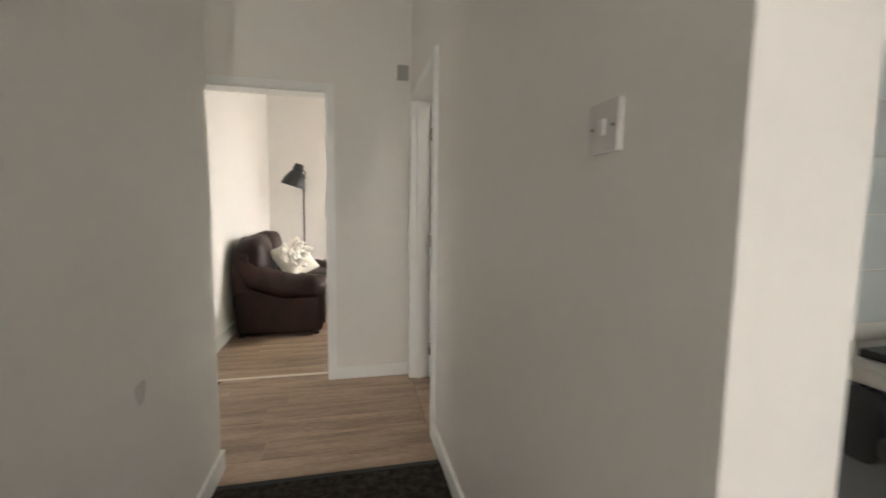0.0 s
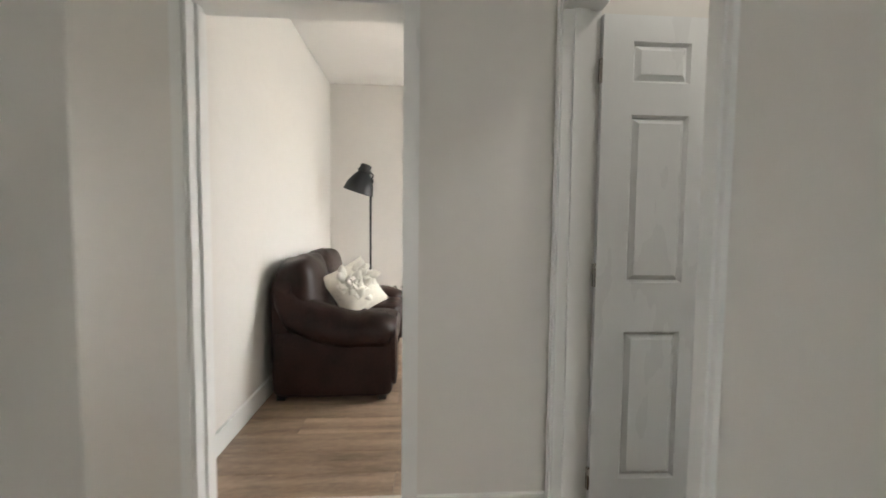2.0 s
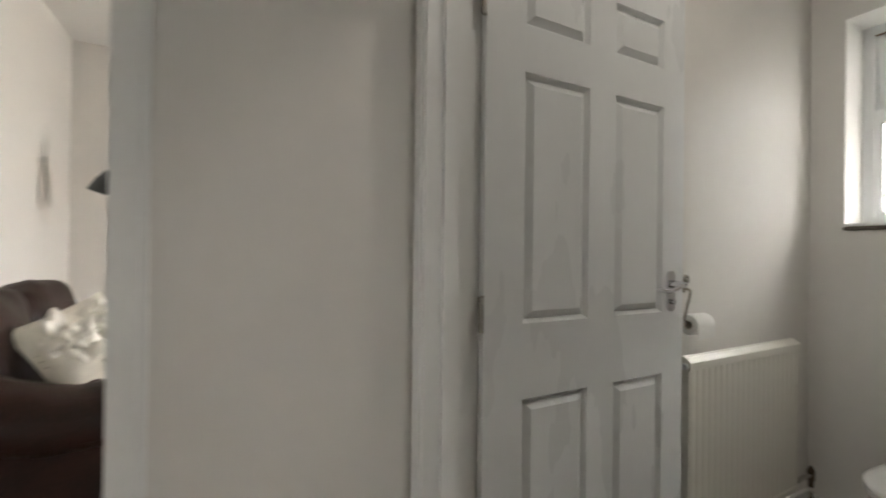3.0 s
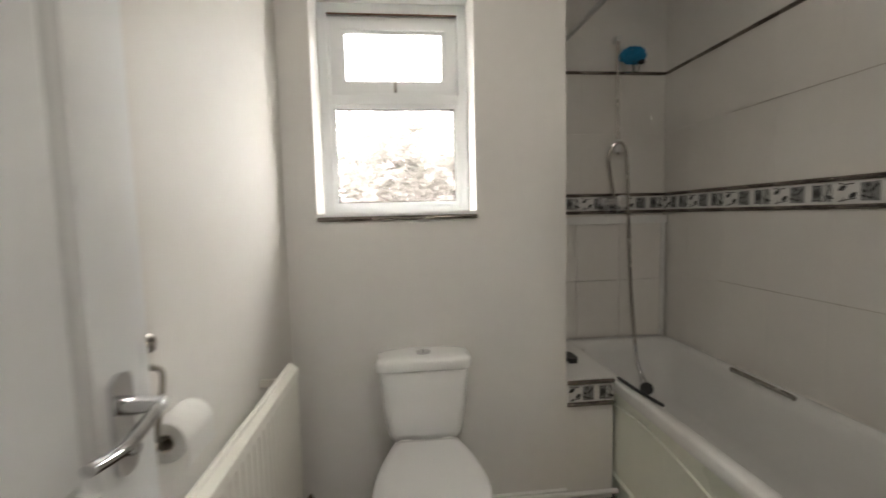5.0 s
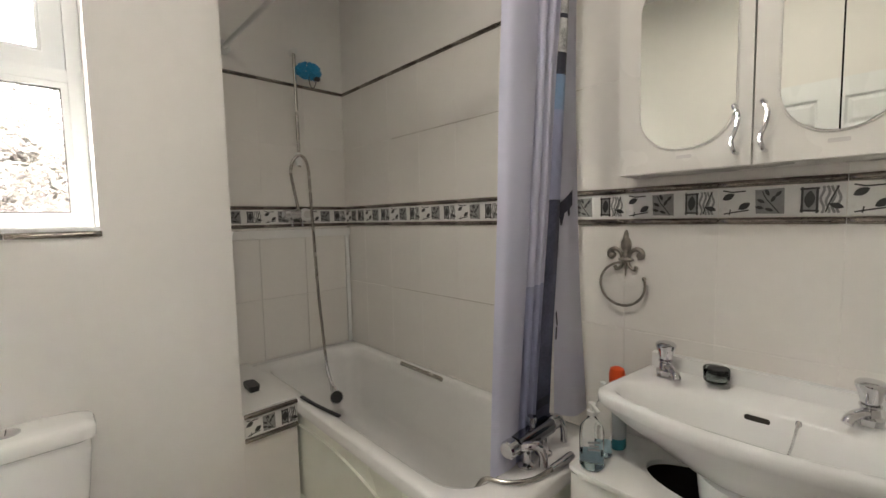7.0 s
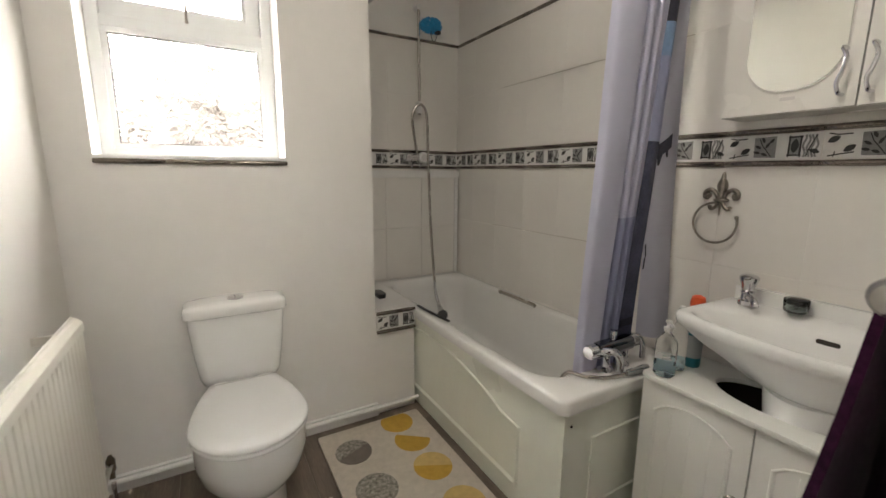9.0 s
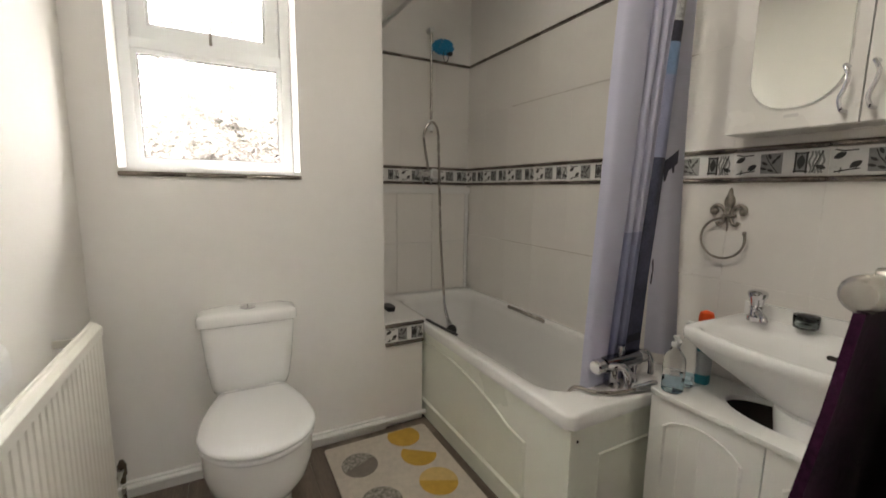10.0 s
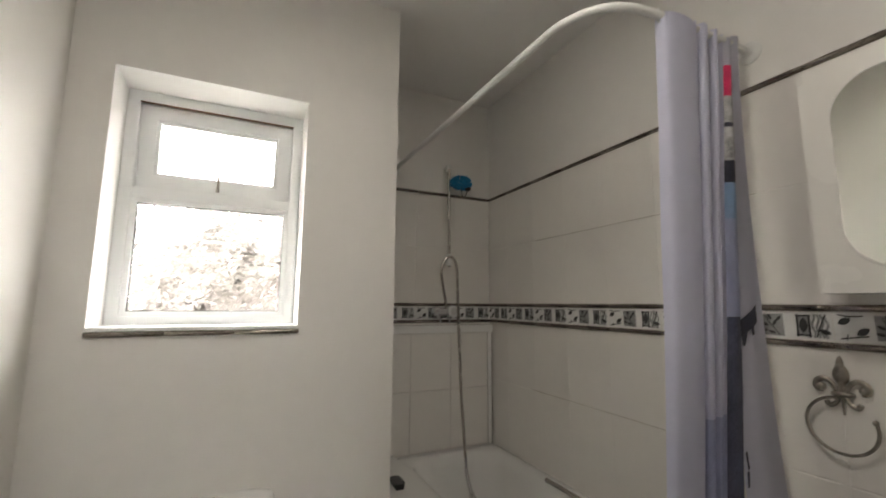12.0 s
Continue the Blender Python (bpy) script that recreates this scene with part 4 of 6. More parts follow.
def basin_ring(half, depth, back_half, z, lift, n=14):
    """One level of the outside: straight tapered sides, corners in front, a bowed front edge; depth from the tiles."""
    r = min(0.022, half * 0.4)
    cx, out = BC[0], []
    shelf = 0.036 if z > 0.76 else 0.0
    side = [(back_half, 0.0), (half, depth * 0.80)]
    for sgn in (1, -1):
        pts = [(cx + sgn * (side[0][0] + (side[1][0] - side[0][0]) * k / n), BACK + depth * 0.74 * k / n) for k in range(n + 1)]
        for k in range(1, 7):
            a = radians(15 * k)
            pts.append((cx + sgn * (half - r + r * math.cos(a)), BACK + depth * 0.74 + (depth * 0.10) * math.sin(a)))
        for k in range(1, n + 1):
            t = k / n
            pts.append((cx + sgn * (half - r) * (1 - t), BACK + depth * 0.84 + depth * 0.16 * math.sin(math.pi / 2 * t)))
        out.append([(x, y + lift * 0.04, z + shelf * max(0.0, 1 - (y - BACK) / 0.30)) for x, y in pts])
    return out[0] + out[1][-2::-1]


def well_ring(half, front, back, z, n=14):
    """One level of the bowl's hollow, with the same count of points; front and back are distances from the tiles."""
    m = len(basin_ring(.3, .3, .3, z, 0))
    mid, out = (front + back) / 2, []
    for k in range(m):
        a = -math.pi / 2 + 2 * math.pi * (k + 0.5) / m
        c, q = math.cos(a), math.sin(a)
        e = 2.6
        r = (abs(c) ** e + abs(q) ** e) ** (-1 / e)
        y = BACK + mid + (front - back) / 2 * r * q
        out.append((BC[0] + half * r * c, y, z + (0.036 * max(0.0, 1 - (y - BACK) / 0.30) if z > 0.76 else 0.0)))
    return out


rings = [basin_ring(.11, .20, .09, .640, .0), basin_ring(.14, .215, .12, .652, .0), basin_ring(.20, .235, .17, .690, .0), basin_ring(.27, .265, .225, .730, .0), basin_ring(.325, .292, .262, .766, .0), basin_ring(.335, .300, .268, .778, .0),
         basin_ring(.337, .302, .268, .800, .0), basin_ring(.333, .298, .267, .809, .0), basin_ring(.320, .287, .263, .812, .0),
         well_ring(.300, .272, .105, .806), well_ring(.290, .262, .112, .797), well_ring(.268, .244, .120, .765), well_ring(.236, .220, .128, .722), well_ring(.180, .180, .140, .688), well_ring(.080, .130, .150, .676), well_ring(.022, .125, .165, .673)]
part("bowl", loft(rings), CERAMIC, basin, angle=75)
part("back_upstand", box(BC[0] - .264, BC[0] + .264, BY0 + 0.012, BY0 + 0.036, .838, .889), CERAMIC, basin, bevel=0.010, segs=3)
part("pedestal", loft([sup(.095, .085, .10, 0.0, cy=-1.87), sup(.095, .085, .10, .05, cy=-1.87), sup(.088, .080, .095, .3, cy=-1.87), sup(.095, .085, .10, .56, cy=-1.87), sup(.105, .09, .10, .645, cy=-1.87)]), CERAMIC, basin, angle=75)
# dark slip standing for the shade inside the overflow hole
part("overflow_slot", prism(rounded(1.062, 1.114, .797, .810, .006), "y", -1.925, -1.8955), DARK_VOID, basin, smooth=False)
part("waste", lathe([(0.020, .676), (0.020, .680), (0.012, .683), (0.001, .680)], (BC[0], BACK + 0.145, 0), 20), CHROME, basin)
chain = part("plug_chain", bmesh.new(), CHROME, basin, "fine chrome ball chain")
cb = bmesh.new()
lathe([(0.009, 0), (0.009, .006), (0.005, .012), (0.001, .013)], (1.010, -1.905, .812), 12, bm=cb)
for p in curve_points([(1.010, -1.900, .818), (1.012, -1.878, .808), (1.018, -1.858, .770), (1.030, -1.848, .725)], 7):
    bmesh.ops.create_icosphere(cb, subdivisions=1, radius=0.0035, matrix=Matrix.Translation(p))
bmesh.ops.translate(cb, verts=cb.verts, vec=-base_of(basin))
cb.to_mesh(chain.data)
cb.free()
for tx, turn in ((1.315, 0.75), (0.897, -0.5)):
    tap = part("tap", lathe([(0.024, .832), (0.024, .846), (0.018, .850), (0.016, .868), (0.019, .872), (0.019, .876)], (tx, -1.945, 0), 18), CHROME, basin, "chrome pillar tap")
    d = Vector((math.sin(turn) * -1, math.cos(turn), 0))
    o = Vector((tx, -1.945, .856))
    part("spout", tube(curve_points([o, o + d * .035 + Vector((0, 0, .003)), o + d * .060 + Vector((0, 0, -.003)), o + d * .070 + Vector((0, 0, -.014))], 5), 0.011, 12), CHROME, tap)
    part("tap_head", lathe([(0.015, .877), (0.018, .884), (0.022, .902), (0.027, .914), (0.0275, .922), (0.022, .928), (0.010, .931), (0.001, .931)], (tx, -1.945, 0), 18), CHROME, tap, bevel=0.0)
    tap.location.z += 0.012

# vanity unit round the pedestal
van = thing("vanity_unit", (1.155, -1.88, 0.0), "white under-basin cupboard with grooved arched doors", "cupboard")
VX0, VX1, VY0, VF, VZ = 0.805, 1.492, BY0 + 0.012, -1.716, 0.590


def rect_ring(x0, x1, y0, y1, z, cx, cy, n=64):
    out = []
    for k in range(n):
        a = 2 * math.pi * k / n + 0.05
        c, s = math.cos(a), math.sin(a)
        tx = ((x1 - cx) / c if c > 0 else (x0 - cx) / c) if abs(c) > 1e-6 else 9
        ty = ((y1 - cy) / s if s > 0 else (y0 - cy) / s) if abs(s) > 1e-6 else 9
        t = min(tx, ty)
        out.append((cx + c * t, cy + s * t, z))
    return out


def hole_ring(rx, ry, z, cx, cy, n=64):
    return [(cx + rx * math.cos(2 * math.pi * k / n + .05), cy + ry * math.sin(2 * math.pi * k / n + .05), z) for k in range(n)]


hc = (1.150, -1.885)
rows = [hole_ring(.188, .100, VZ - .018, *hc), hole_ring(.188, .100, VZ, *hc), rect_ring(VX0 - .004, VX1 + .006, VY0, VF + .012, VZ, *hc), rect_ring(VX0 - .004, VX1 + .006, VY0, VF + .012, VZ - .018, *hc)]
bm = loft(rows + [rows[0]], caps=False)
bmesh.ops.remove_doubles(bm, verts=bm.verts, dist=1e-5)
part("top", bm, VANITY_WHITE, van, "white top cut round the pedestal", bevel=0.003)
for a in (VX0, VX1 - .016):
    part("side", box(a, a + .016, VY0, VF - .018, 0.0, VZ - .0185), VANITY_WHITE, van, bevel=0.0015)
# cupboard inside coloured near black for its shade, with a dark sheet behind the doors
part("bottom", box(VX0 + .0165, VX1 - .0165, VY0 + .1, VF - .03, 0.06, 0.076), DARK_VOID, van)
part("inner_back", box(VX0 + .0165, VX1 - .0165, VY0, VY0 + .006, 0.08, VZ - .03), DARK_VOID, van)
part("inner_shade", box(VX0 + .0165, VX1 - .0165, VF - .028, VF - .020, 0.02, VZ - .03), DARK_VOID, van)
for a, b, kx in ((VX0 + .003, 1.150, 1.125), (1.154, VX1 - .003, 1.180)):
    vd = part("door", box(a, b, VF - .0175, VF, 0.02, VZ - .022), VANITY_WHITE, van, bevel=0.002)
    o = [(a + .045, .075), (b - .045, .075), (b - .045, VZ - .115)] + [(b - .045 - (b - a - .09) * k / 10, VZ - .115 + .05 * math.sin(math.pi * k / 10) ** .7) for k in range(1, 10)] + [(a + .045, VZ - .115)]
    part("panel_moulding", moulding(o, "y", VF - .0003, VF + .005, .014), VANITY_WHITE, vd, angle=25)
    for g in range(1, 4):
        gx = a + .045 + (b - a - .09) * g / 4
        part("bead", tube([(gx, VF, .09), (gx, VF, VZ - .10)], 0.0022, 6), VANITY_WHITE, vd)
    part("knob", lathe([(0.006, 0), (0.006, .012), (0.015, .017), (0.015, .024), (0.009, .030), (0.001, .031)], (kx, VF, .33), 16, axis="y"), BRUSHED, vd, "brushed metal knob")

# towel ring
TX = 1.463
tr = thing("towel_ring", (TX, BY0 + .01, 1.10), "antique pewter fleur-de-lis towel ring on the tiles", "towel ring")
part("plate", fleur(TX, 1.170, 0.088, BY0 + 0.0095, 1, "y"), PEWTER, tr, angle=60)
pts = [(TX + 0.004 + 0.072 * math.sin(a), BY0 + 0.030, 1.090 + 0.070 * math.cos(a)) for a in (radians(4 + k * 7.3) for k in range(40))]
part("ring", tube(pts, 0.0042, 10), PEWTER, tr)
part("ring_end", lathe([(0.001, -0.007), (0.005, -0.005), (0.007, 0.0), (0.005, 0.005), (0.001, 0.007)], pts[-1], 12), PEWTER, tr)
part("stud", tube([(TX + 0.006, BY0 + 0.012, 1.160), (TX + 0.006, BY0 + 0.034, 1.158)], 0.006, 10), PEWTER, tr)

# curtain rail and curtain
rail = thing("curtain_rail", (1.61, -1.6, 2.21), "white bent shower curtain rail under the ceiling", "curtain rail")
pts = curve_points([(3.215, -1.352, 2.205), (2.6, -1.362, 2.208), (1.90, -1.368, 2.21), (1.735, -1.385, 2.21), (1.645, -1.45, 2.21), (1.612, -1.56, 2.21), (1.606, -1.75, 2.21), (1.604, -2.01, 2.212)], 8)
part("tube", tube(pts, 0.0125, 14), WHITE_PLASTIC, rail)
part("wall_flange", lathe([(0.036, 0), (0.036, .006), (0.020, .016), (0.016, .03)], (1.604, BY0 + 0.0005, 2.212), 20, axis="y"), WHITE_PLASTIC, rail)
part("wall_flange", lathe([(0.036, 0), (0.036, -.006), (0.020, -.016), (0.016, -.03)], (BX2 - 0.0005, -1.352, 2.205), 20, axis="x"), WHITE_PLASTIC, rail)

cur = thing("shower_curtain", (1.61, -1.75, 0.4), "pale lilac shower curtain bunched at the end of its rail", "shower curtain")


def cloth(name, columns, mat, label="", rows=46, thick=0.0022, wob=0.004, seed=1.0, span=(0.0, 1.0), parent=None):
    """A hanging sheet. columns: the fold line in plan at the top, at mid height, at the foot, and the heights; span: the stretch of it, from the top."""
    tops, mids, lows, z1, z0 = columns
    a, b, c = curve_points([(*p, 0) for p in tops], 5), curve_points([(*p, 0) for p in mids], 5), curve_points([(*p, 0) for p in lows], 5)
    front, back = [], []
    rows = max(3, round(rows * (span[1] - span[0])))
    for r in range(rows + 1):
        t = span[0] + (span[1] - span[0]) * r / rows
        z = z1 + (z0 - z1) * t
        line = []
        for i in range(len(a)):
            p = a[i] * (1 - t) * (1 - 2 * t) + b[i] * 4 * t * (1 - t) + c[i] * t * (2 * t - 1)
            n = noise.noise(Vector((p.x * 9, p.y * 9 + seed, z * 2.2)))
            line.append(Vector((p.x + wob * n, p.y + wob * 0.6 * n, z)))
        front.append(line)
    for line in front:
        row = []
        for i, p in enumerate(line):
            d = line[min(i + 1, len(line) - 1)] - line[max(i - 1, 0)]
            row.append(p + Vector((-d.y, d.x, 0)).normalized() * thick)
        back.append(row)
    return part(name, loft([f + bk[::-1] for f, bk in zip(front, back)]), mat, parent or cur, label, angle=80)


# each: top line, middle line, foot line, in plan
front_fold = ([(1.622, -1.600), (1.592, -1.612), (1.582, -1.665), (1.590, -1.735)],
              [(1.620, -1.548), (1.590, -1.560), (1.582, -1.605), (1.588, -1.655)],
              [(1.705, -1.598), (1.680, -1.606), (1.668, -1.640), (1.676, -1.68)], 2.218, 0.36)
cloth("main_panel", front_fold, CURTAIN, "pale lilac face of the curtain", wob=0.003)
gathers = ([(1.590, -1.735), (1.618, -1.75), (1.588, -1.765), (1.596, -1.795), (1.620, -1.805), (1.590, -1.825), (1.600, -1.845), (1.622, -1.855), (1.596, -1.872)],
           [(1.588, -1.655), (1.612, -1.668), (1.586, -1.678), (1.592, -1.705), (1.618, -1.712), (1.590, -1.728), (1.598, -1.745), (1.620, -1.752), (1.600, -1.768)],
           [(1.676, -1.68), (1.705, -1.695), (1.676, -1.705), (1.682, -1.73), (1.708, -1.74), (1.680, -1.755), (1.688, -1.775), (1.708, -1.785), (1.690, -1.805)], 2.228, 0.36)
cloth("gathered_folds", gathers, CURTAIN, "pale lilac gathered folds", wob=0.003, span=(0.0, 0.60))
# the folds turn dusky blue below this height
cloth("gathered_folds", gathers, CURTAIN_DUSK, "dusky blue lower folds", wob=0.003, span=(0.60, 1.0))
fold = ([(1.600, -1.874), (1.592, -1.884), (1.588, -1.896), (1.598, -1.912)], [(1.600, -1.768), (1.592, -1.786), (1.590, -1.806), (1.600, -1.836)], [(1.690, -1.808), (1.695, -1.82), (1.690, -1.842), (1.672, -1.868)], 2.22, 0.40)
dark_fold = cloth("printed_fold", fold, CURTAIN_DUSK, "dusky blue inner fold", seed=3, span=(0.32, 0.47))
# lower stretch coloured dark for the shade inside the fold
cloth("slate_shade", fold, CURTAIN_GREY, seed=3, span=(0.47, 1.0), parent=dark_fold)
for a, b, m, nm in ((0.0, 0.055, CURTAIN_REAR, "plain_top"), (0.055, 0.112, CURTAIN_PINK, "pink_print"), (0.112, 0.16, CURTAIN_SILVER, "silver_print"), (0.16, 0.168, CURTAIN_DARK, "dark_print"),
                    (0.168, 0.225, CURTAIN_SILVER, "silver_print"), (0.225, 0.262, CURTAIN_DARK, "dark_print"), (0.262, 0.32, CURTAIN_BLUE, "blue_print")):
    cloth(nm, fold, m, seed=3, span=(a, b), parent=dark_fold)
outer = ([(1.598, -1.912), (1.592, -1.924), (1.592, -1.938), (1.604, -1.955)], [(1.600, -1.836), (1.592, -1.870), (1.592, -1.908), (1.602, -1.950)], [(1.640, -1.866), (1.585, -1.895), (1.576, -1.940), (1.578, -1.980)], 2.235, 0.64)
# rear fold, its shade put into the grey of the cloth
rear = cloth("rear_panel", outer, CURTAIN_REAR, "outer fold of the curtain, greyed in colour for its shade", seed=5)


def print_on(name, columns, corners, mat, parent, seed):
    """A printed mark that follows a hanging sheet; corners: (along the fold, down the drop), four of them, as shares."""
    tops, mids, lows, z1, z0 = columns
    lines = [curve_points([(*p, 0) for p in c], 12) for c in (tops, mids, lows)]

    def at(u, t):
        i = min(len(lines[0]) - 2, max(0, int(u * (len(lines[0]) - 1))))
        f = u * (len(lines[0]) - 1) - i
        a, b, c = (ln[i].lerp(ln[i + 1], f) for ln in lines)
        p = a * (1 - t) * (1 - 2 * t) + b * 4 * t * (1 - t) + c * t * (2 * t - 1)
        n = noise.noise(Vector((p.x * 9, p.y * 9 + seed, (z1 + (z0 - z1) * t) * 2.2)))
        return Vector((p.x + 0.004 * n - 0.0035, p.y + 0.0024 * n + 0.001, z1 + (z0 - z1) * t))
    rows = []
    for r in range(9):
        g = r / 8
        l0 = Vector(corners[0]).lerp(Vector(corners[3]), g)
        l1 = Vector(corners[1]).lerp(Vector(corners[2]), g)
        line = [at(*l0.lerp(l1, k / 8)) for k in range(9)]
        rows.append(line + [p + Vector((0.0012, 0.0004, 0)) for p in reversed(line)])
    part(name, loft(rows), mat, parent, angle=80)


print_on("bow_print", outer, ((0.02, 0.552), (0.56, 0.526), (0.56, 0.556), (0.02, 0.580)), CURTAIN_DARK, rear, 5)
print_on("bow_tail", outer, ((0.04, 0.578), (0.20, 0.572), (0.12, 0.596), (0.08, 0.596)), CURTAIN_DARK, rear, 5)
print_on("bow_tail", outer, ((0.32, 0.566), (0.42, 0.561), (0.42, 0.576), (0.36, 0.578)), CURTAIN_DARK, rear, 5)
print_on("scroll_print", outer, ((0.02, 0.775), (0.045, 0.772), (0.07, 0.80), (0.05, 0.803)), CURTAIN_DARK, rear, 5)
print_on("scroll_print", outer, ((0.03, 0.806), (0.06, 0.804), (0.045, 0.83), (0.02, 0.832)), CURTAIN_DARK, rear, 5)
print_on("dark_band", fold, ((0.15, 0.830), (0.95, 0.824), (0.95, 0.842), (0.15, 0.848)), CURTAIN_DARK, dark_fold, 3)

for yy in (-1.60, -1.655, -1.735, -1.80, -1.86, -1.93):
    pts = [(1.606 + 0.0005 * k, yy + 0.019 * math.sin(a), 2.210 + 0.019 * math.cos(a)) for k, a in enumerate(2 * math.pi * i / 16 for i in range(16))]
    part("curtain_ring", tube(pts, 0.0022, 6), WHITE_PLASTIC, cur)

# shower riser
sh = thing("shower_riser", (BX2 - .03, -1.69, 1.35), "slim riser shower with a chrome valve and hose", "shower")
RXX = BX2 - 0.045
body = part("valve_body", tube([(RXX - .012, -1.632, 1.352), (RXX - .012, -1.728, 1.352)], 0.024, 16), CHROME, sh, bevel=0.004)
part("dial_face", lathe([(0.022, -.0325), (0.021, -.0345), (0.001, -.0345)], (RXX - .010, -1.722, 1.352), 20, axis="x"), SWITCH_PLASTIC, body, "grey dial face")
part("dial", lathe([(0.034, 0), (0.036, -.008), (0.033, -.028), (0.012, -.032), (0.001, -.032)], (RXX - .010, -1.722, 1.352), 24, axis="x"), WHITE_PLASTIC, body, "white temperature dial", bevel=0.0)
part("knob", lathe([(0.026, 0), (0.030, .006), (0.028, .034), (0.020, .040), (0.001, .040)], (RXX - .012, -1.634, 1.352), 20, axis="y"), CHROME, body)
for yy in (-1.65, -1.71):
    part("inlet", tube([(BX2 - .012, yy, 1.352), (RXX, yy, 1.352)], 0.012, 12), CHROME, sh)
    part("outlet", tube([(RXX, yy, 1.335), (RXX, yy, 1.285)], 0.008, 10), CHROME, sh)
part("riser_rail", tube([(BX2 - .05, -1.705, 1.62), (BX2 - .05, -1.700, 2.27)], 0.009, 12), BRUSHED, sh)
for zz in (1.67, 2.26):
    part("rail_bracket", tube([(BX2 - .011, -1.703, zz), (BX2 - .06, -1.703, zz)], [0.020, 0.017], 14), WHITE_PLASTIC, sh, bevel=0.003)
part("slider", tube([(BX2 - .05, -1.703, 1.63), (BX2 - .05, -1.703, 1.70)], 0.018, 14), WHITE_PLASTIC, sh, bevel=0.004)
hose = curve_points([(RXX, -1.69, 1.375), (RXX + .01, -1.672, 1.50), (RXX - .01, -1.650, 1.60), (RXX - .02, -1.672, 1.665), (RXX - .03, -1.710, 1.68), (RXX - .04, -1.738, 1.62), (RXX - .045, -1.744, 1.45),
                     (RXX - .055, -1.750, 1.15), (RXX - .065, -1.756, 0.90), (3.10, -1.760, 0.70), (3.062, -1.754, 0.54)], 10)
part("hose", tube(hose, 0.0085, 10), BRUSHED, sh, "ribbed chrome hose hanging into the bath")
part("handset", tube(curve_points([(3.062, -1.754, 0.54), (3.045, -1.752, 0.47), (3.005, -1.754, 0.395), (2.955, -1.750, 0.350)], 6), [0.0095] * 6 + [0.011] * 7 + [0.014, 0.016, 0.018, 0.020, 0.021, 0.022], 14), CHROME, sh, "chrome shower handset lying in the tub")
aim = Vector((-0.80, 0.42, 0.42)).normalized().to_track_quat("Z", "Y").to_matrix().to_4x4()
bm = lathe([(0.016, -0.020), (0.030, -0.010), (0.037, 0.0), (0.037, 0.010), (0.033, 0.013)], (0, 0, 0), 24)
bmesh.ops.transform(bm, matrix=Matrix.Translation((2.932, -1.744, 0.338)) @ aim, verts=bm.verts)
rose = part("rose", bm, CHROME, sh)
bm = lathe([(0.032, 0.0135), (0.030, 0.0155), (0.001, 0.0160)], (0, 0, 0), 24)
bmesh.ops.transform(bm, matrix=Matrix.Translation((2.932, -1.744, 0.338)) @ aim, verts=bm.verts)
part("spray_plate", bm, DARK_RUBBER, rose, "dark grey spray plate")

strap = thing("back_strap", (2.45, -1.415, TZ), "dark slim scrubbing strap lying on the tub rim", "bath strap")
part("band", tube(curve_points([(2.590, -1.398, TZ + .008), (2.54, -1.397, TZ + .010), (2.46, -1.404, TZ + .009), (2.38, -1.416, TZ + .007), (2.325, -1.432, TZ + .001)], 6), 0.009, 8, flat=0.6), LAMP_STEEL, strap)

# towel on its rail beside the door
tb = thing("towel_rail", (0.765, -1.1, 1.17), "brushed nickel towel rail with ball finials", "towel rail")
TRX, TRZ = 0.778, 1.165
part("bar", tube([(TRX, -0.925, TRZ), (TRX, -1.44, TRZ)], 0.010, 14), BRUSHED, tb)
for yy, s in ((-0.925, 1), (-1.44, -1)):
    part("finial", lathe([(0.010, 0), (0.013, s * .004), (0.0155, s * .018), (0.0155, s * .036), (0.011, s * .044), (0.001, s * .047)], (TRX, yy, TRZ), 18, axis="y"), BRUSHED, tb)
    part("bracket", lathe([(0.028, 0.0), (0.028, .008), (0.014, .02), (0.011, .055), (0.015, .064), (0.017, .078), (0.014, .090), (0.001, .094)], (BX0 + .0005, yy - s * .035, TRZ), 18, axis="x"), BRUSHED, tb)
tw = thing("towel", (TRX, -1.2, 0.5), "dark purple velour towel draped over the rail", "towel")
rows = []
prof = [(0.0205, 0.40), (0.024, 0.62), (0.020, 0.85), (0.017, 1.04), (0.0135, TRZ), (0.0, TRZ + 0.0135), (-0.0135, TRZ), (-0.017, 1.05), (-0.019, 0.85), (-0.022, 0.66)]
inn = [(u - (0.008 if u > 0 else -0.008 if u < 0 else 0), z - (0.0 if abs(u) > 0 else 0.0015)) for u, z in prof]
bm = bmesh.new()
ny = 40
for k in range(ny + 1):
    v = k / ny
    ring_pts = []
    for u, z in prof:
        flare = max(0.0, (TRZ - z)) ** 1.2
        y = -0.965 - 0.40 * v + flare * 0.26 * (1 - v) - flare * 0.05 * v
        ripple = 0.020 * math.sin(v * 17 + z * 2.0) * min(1, flare * 2.2)
        ring_pts.append((TRX + u + (ripple + 0.03 * flare if u > 0 else -abs(ripple) * 0.1 - 0.004 if u < 0 else 0), y, z))
    for u, z in reversed(prof):
        flare = max(0.0, (TRZ - z)) ** 1.2
        y = -0.965 - 0.40 * v + flare * 0.26 * (1 - v) - flare * 0.05 * v
        ripple = 0.020 * math.sin(v * 17 + z * 2.0) * min(1, flare * 2.2)
        s = 0.010 if u > 0 else -0.010 if u < 0 else 0
        ring_pts.append((TRX + u + (ripple + 0.03 * flare if u > 0 else -abs(ripple) * 0.1 - 0.004 if u < 0 else 0) + s * 0.9, y, z + (0.010 if u == 0 else 0)))
    rows.append(ring_pts)
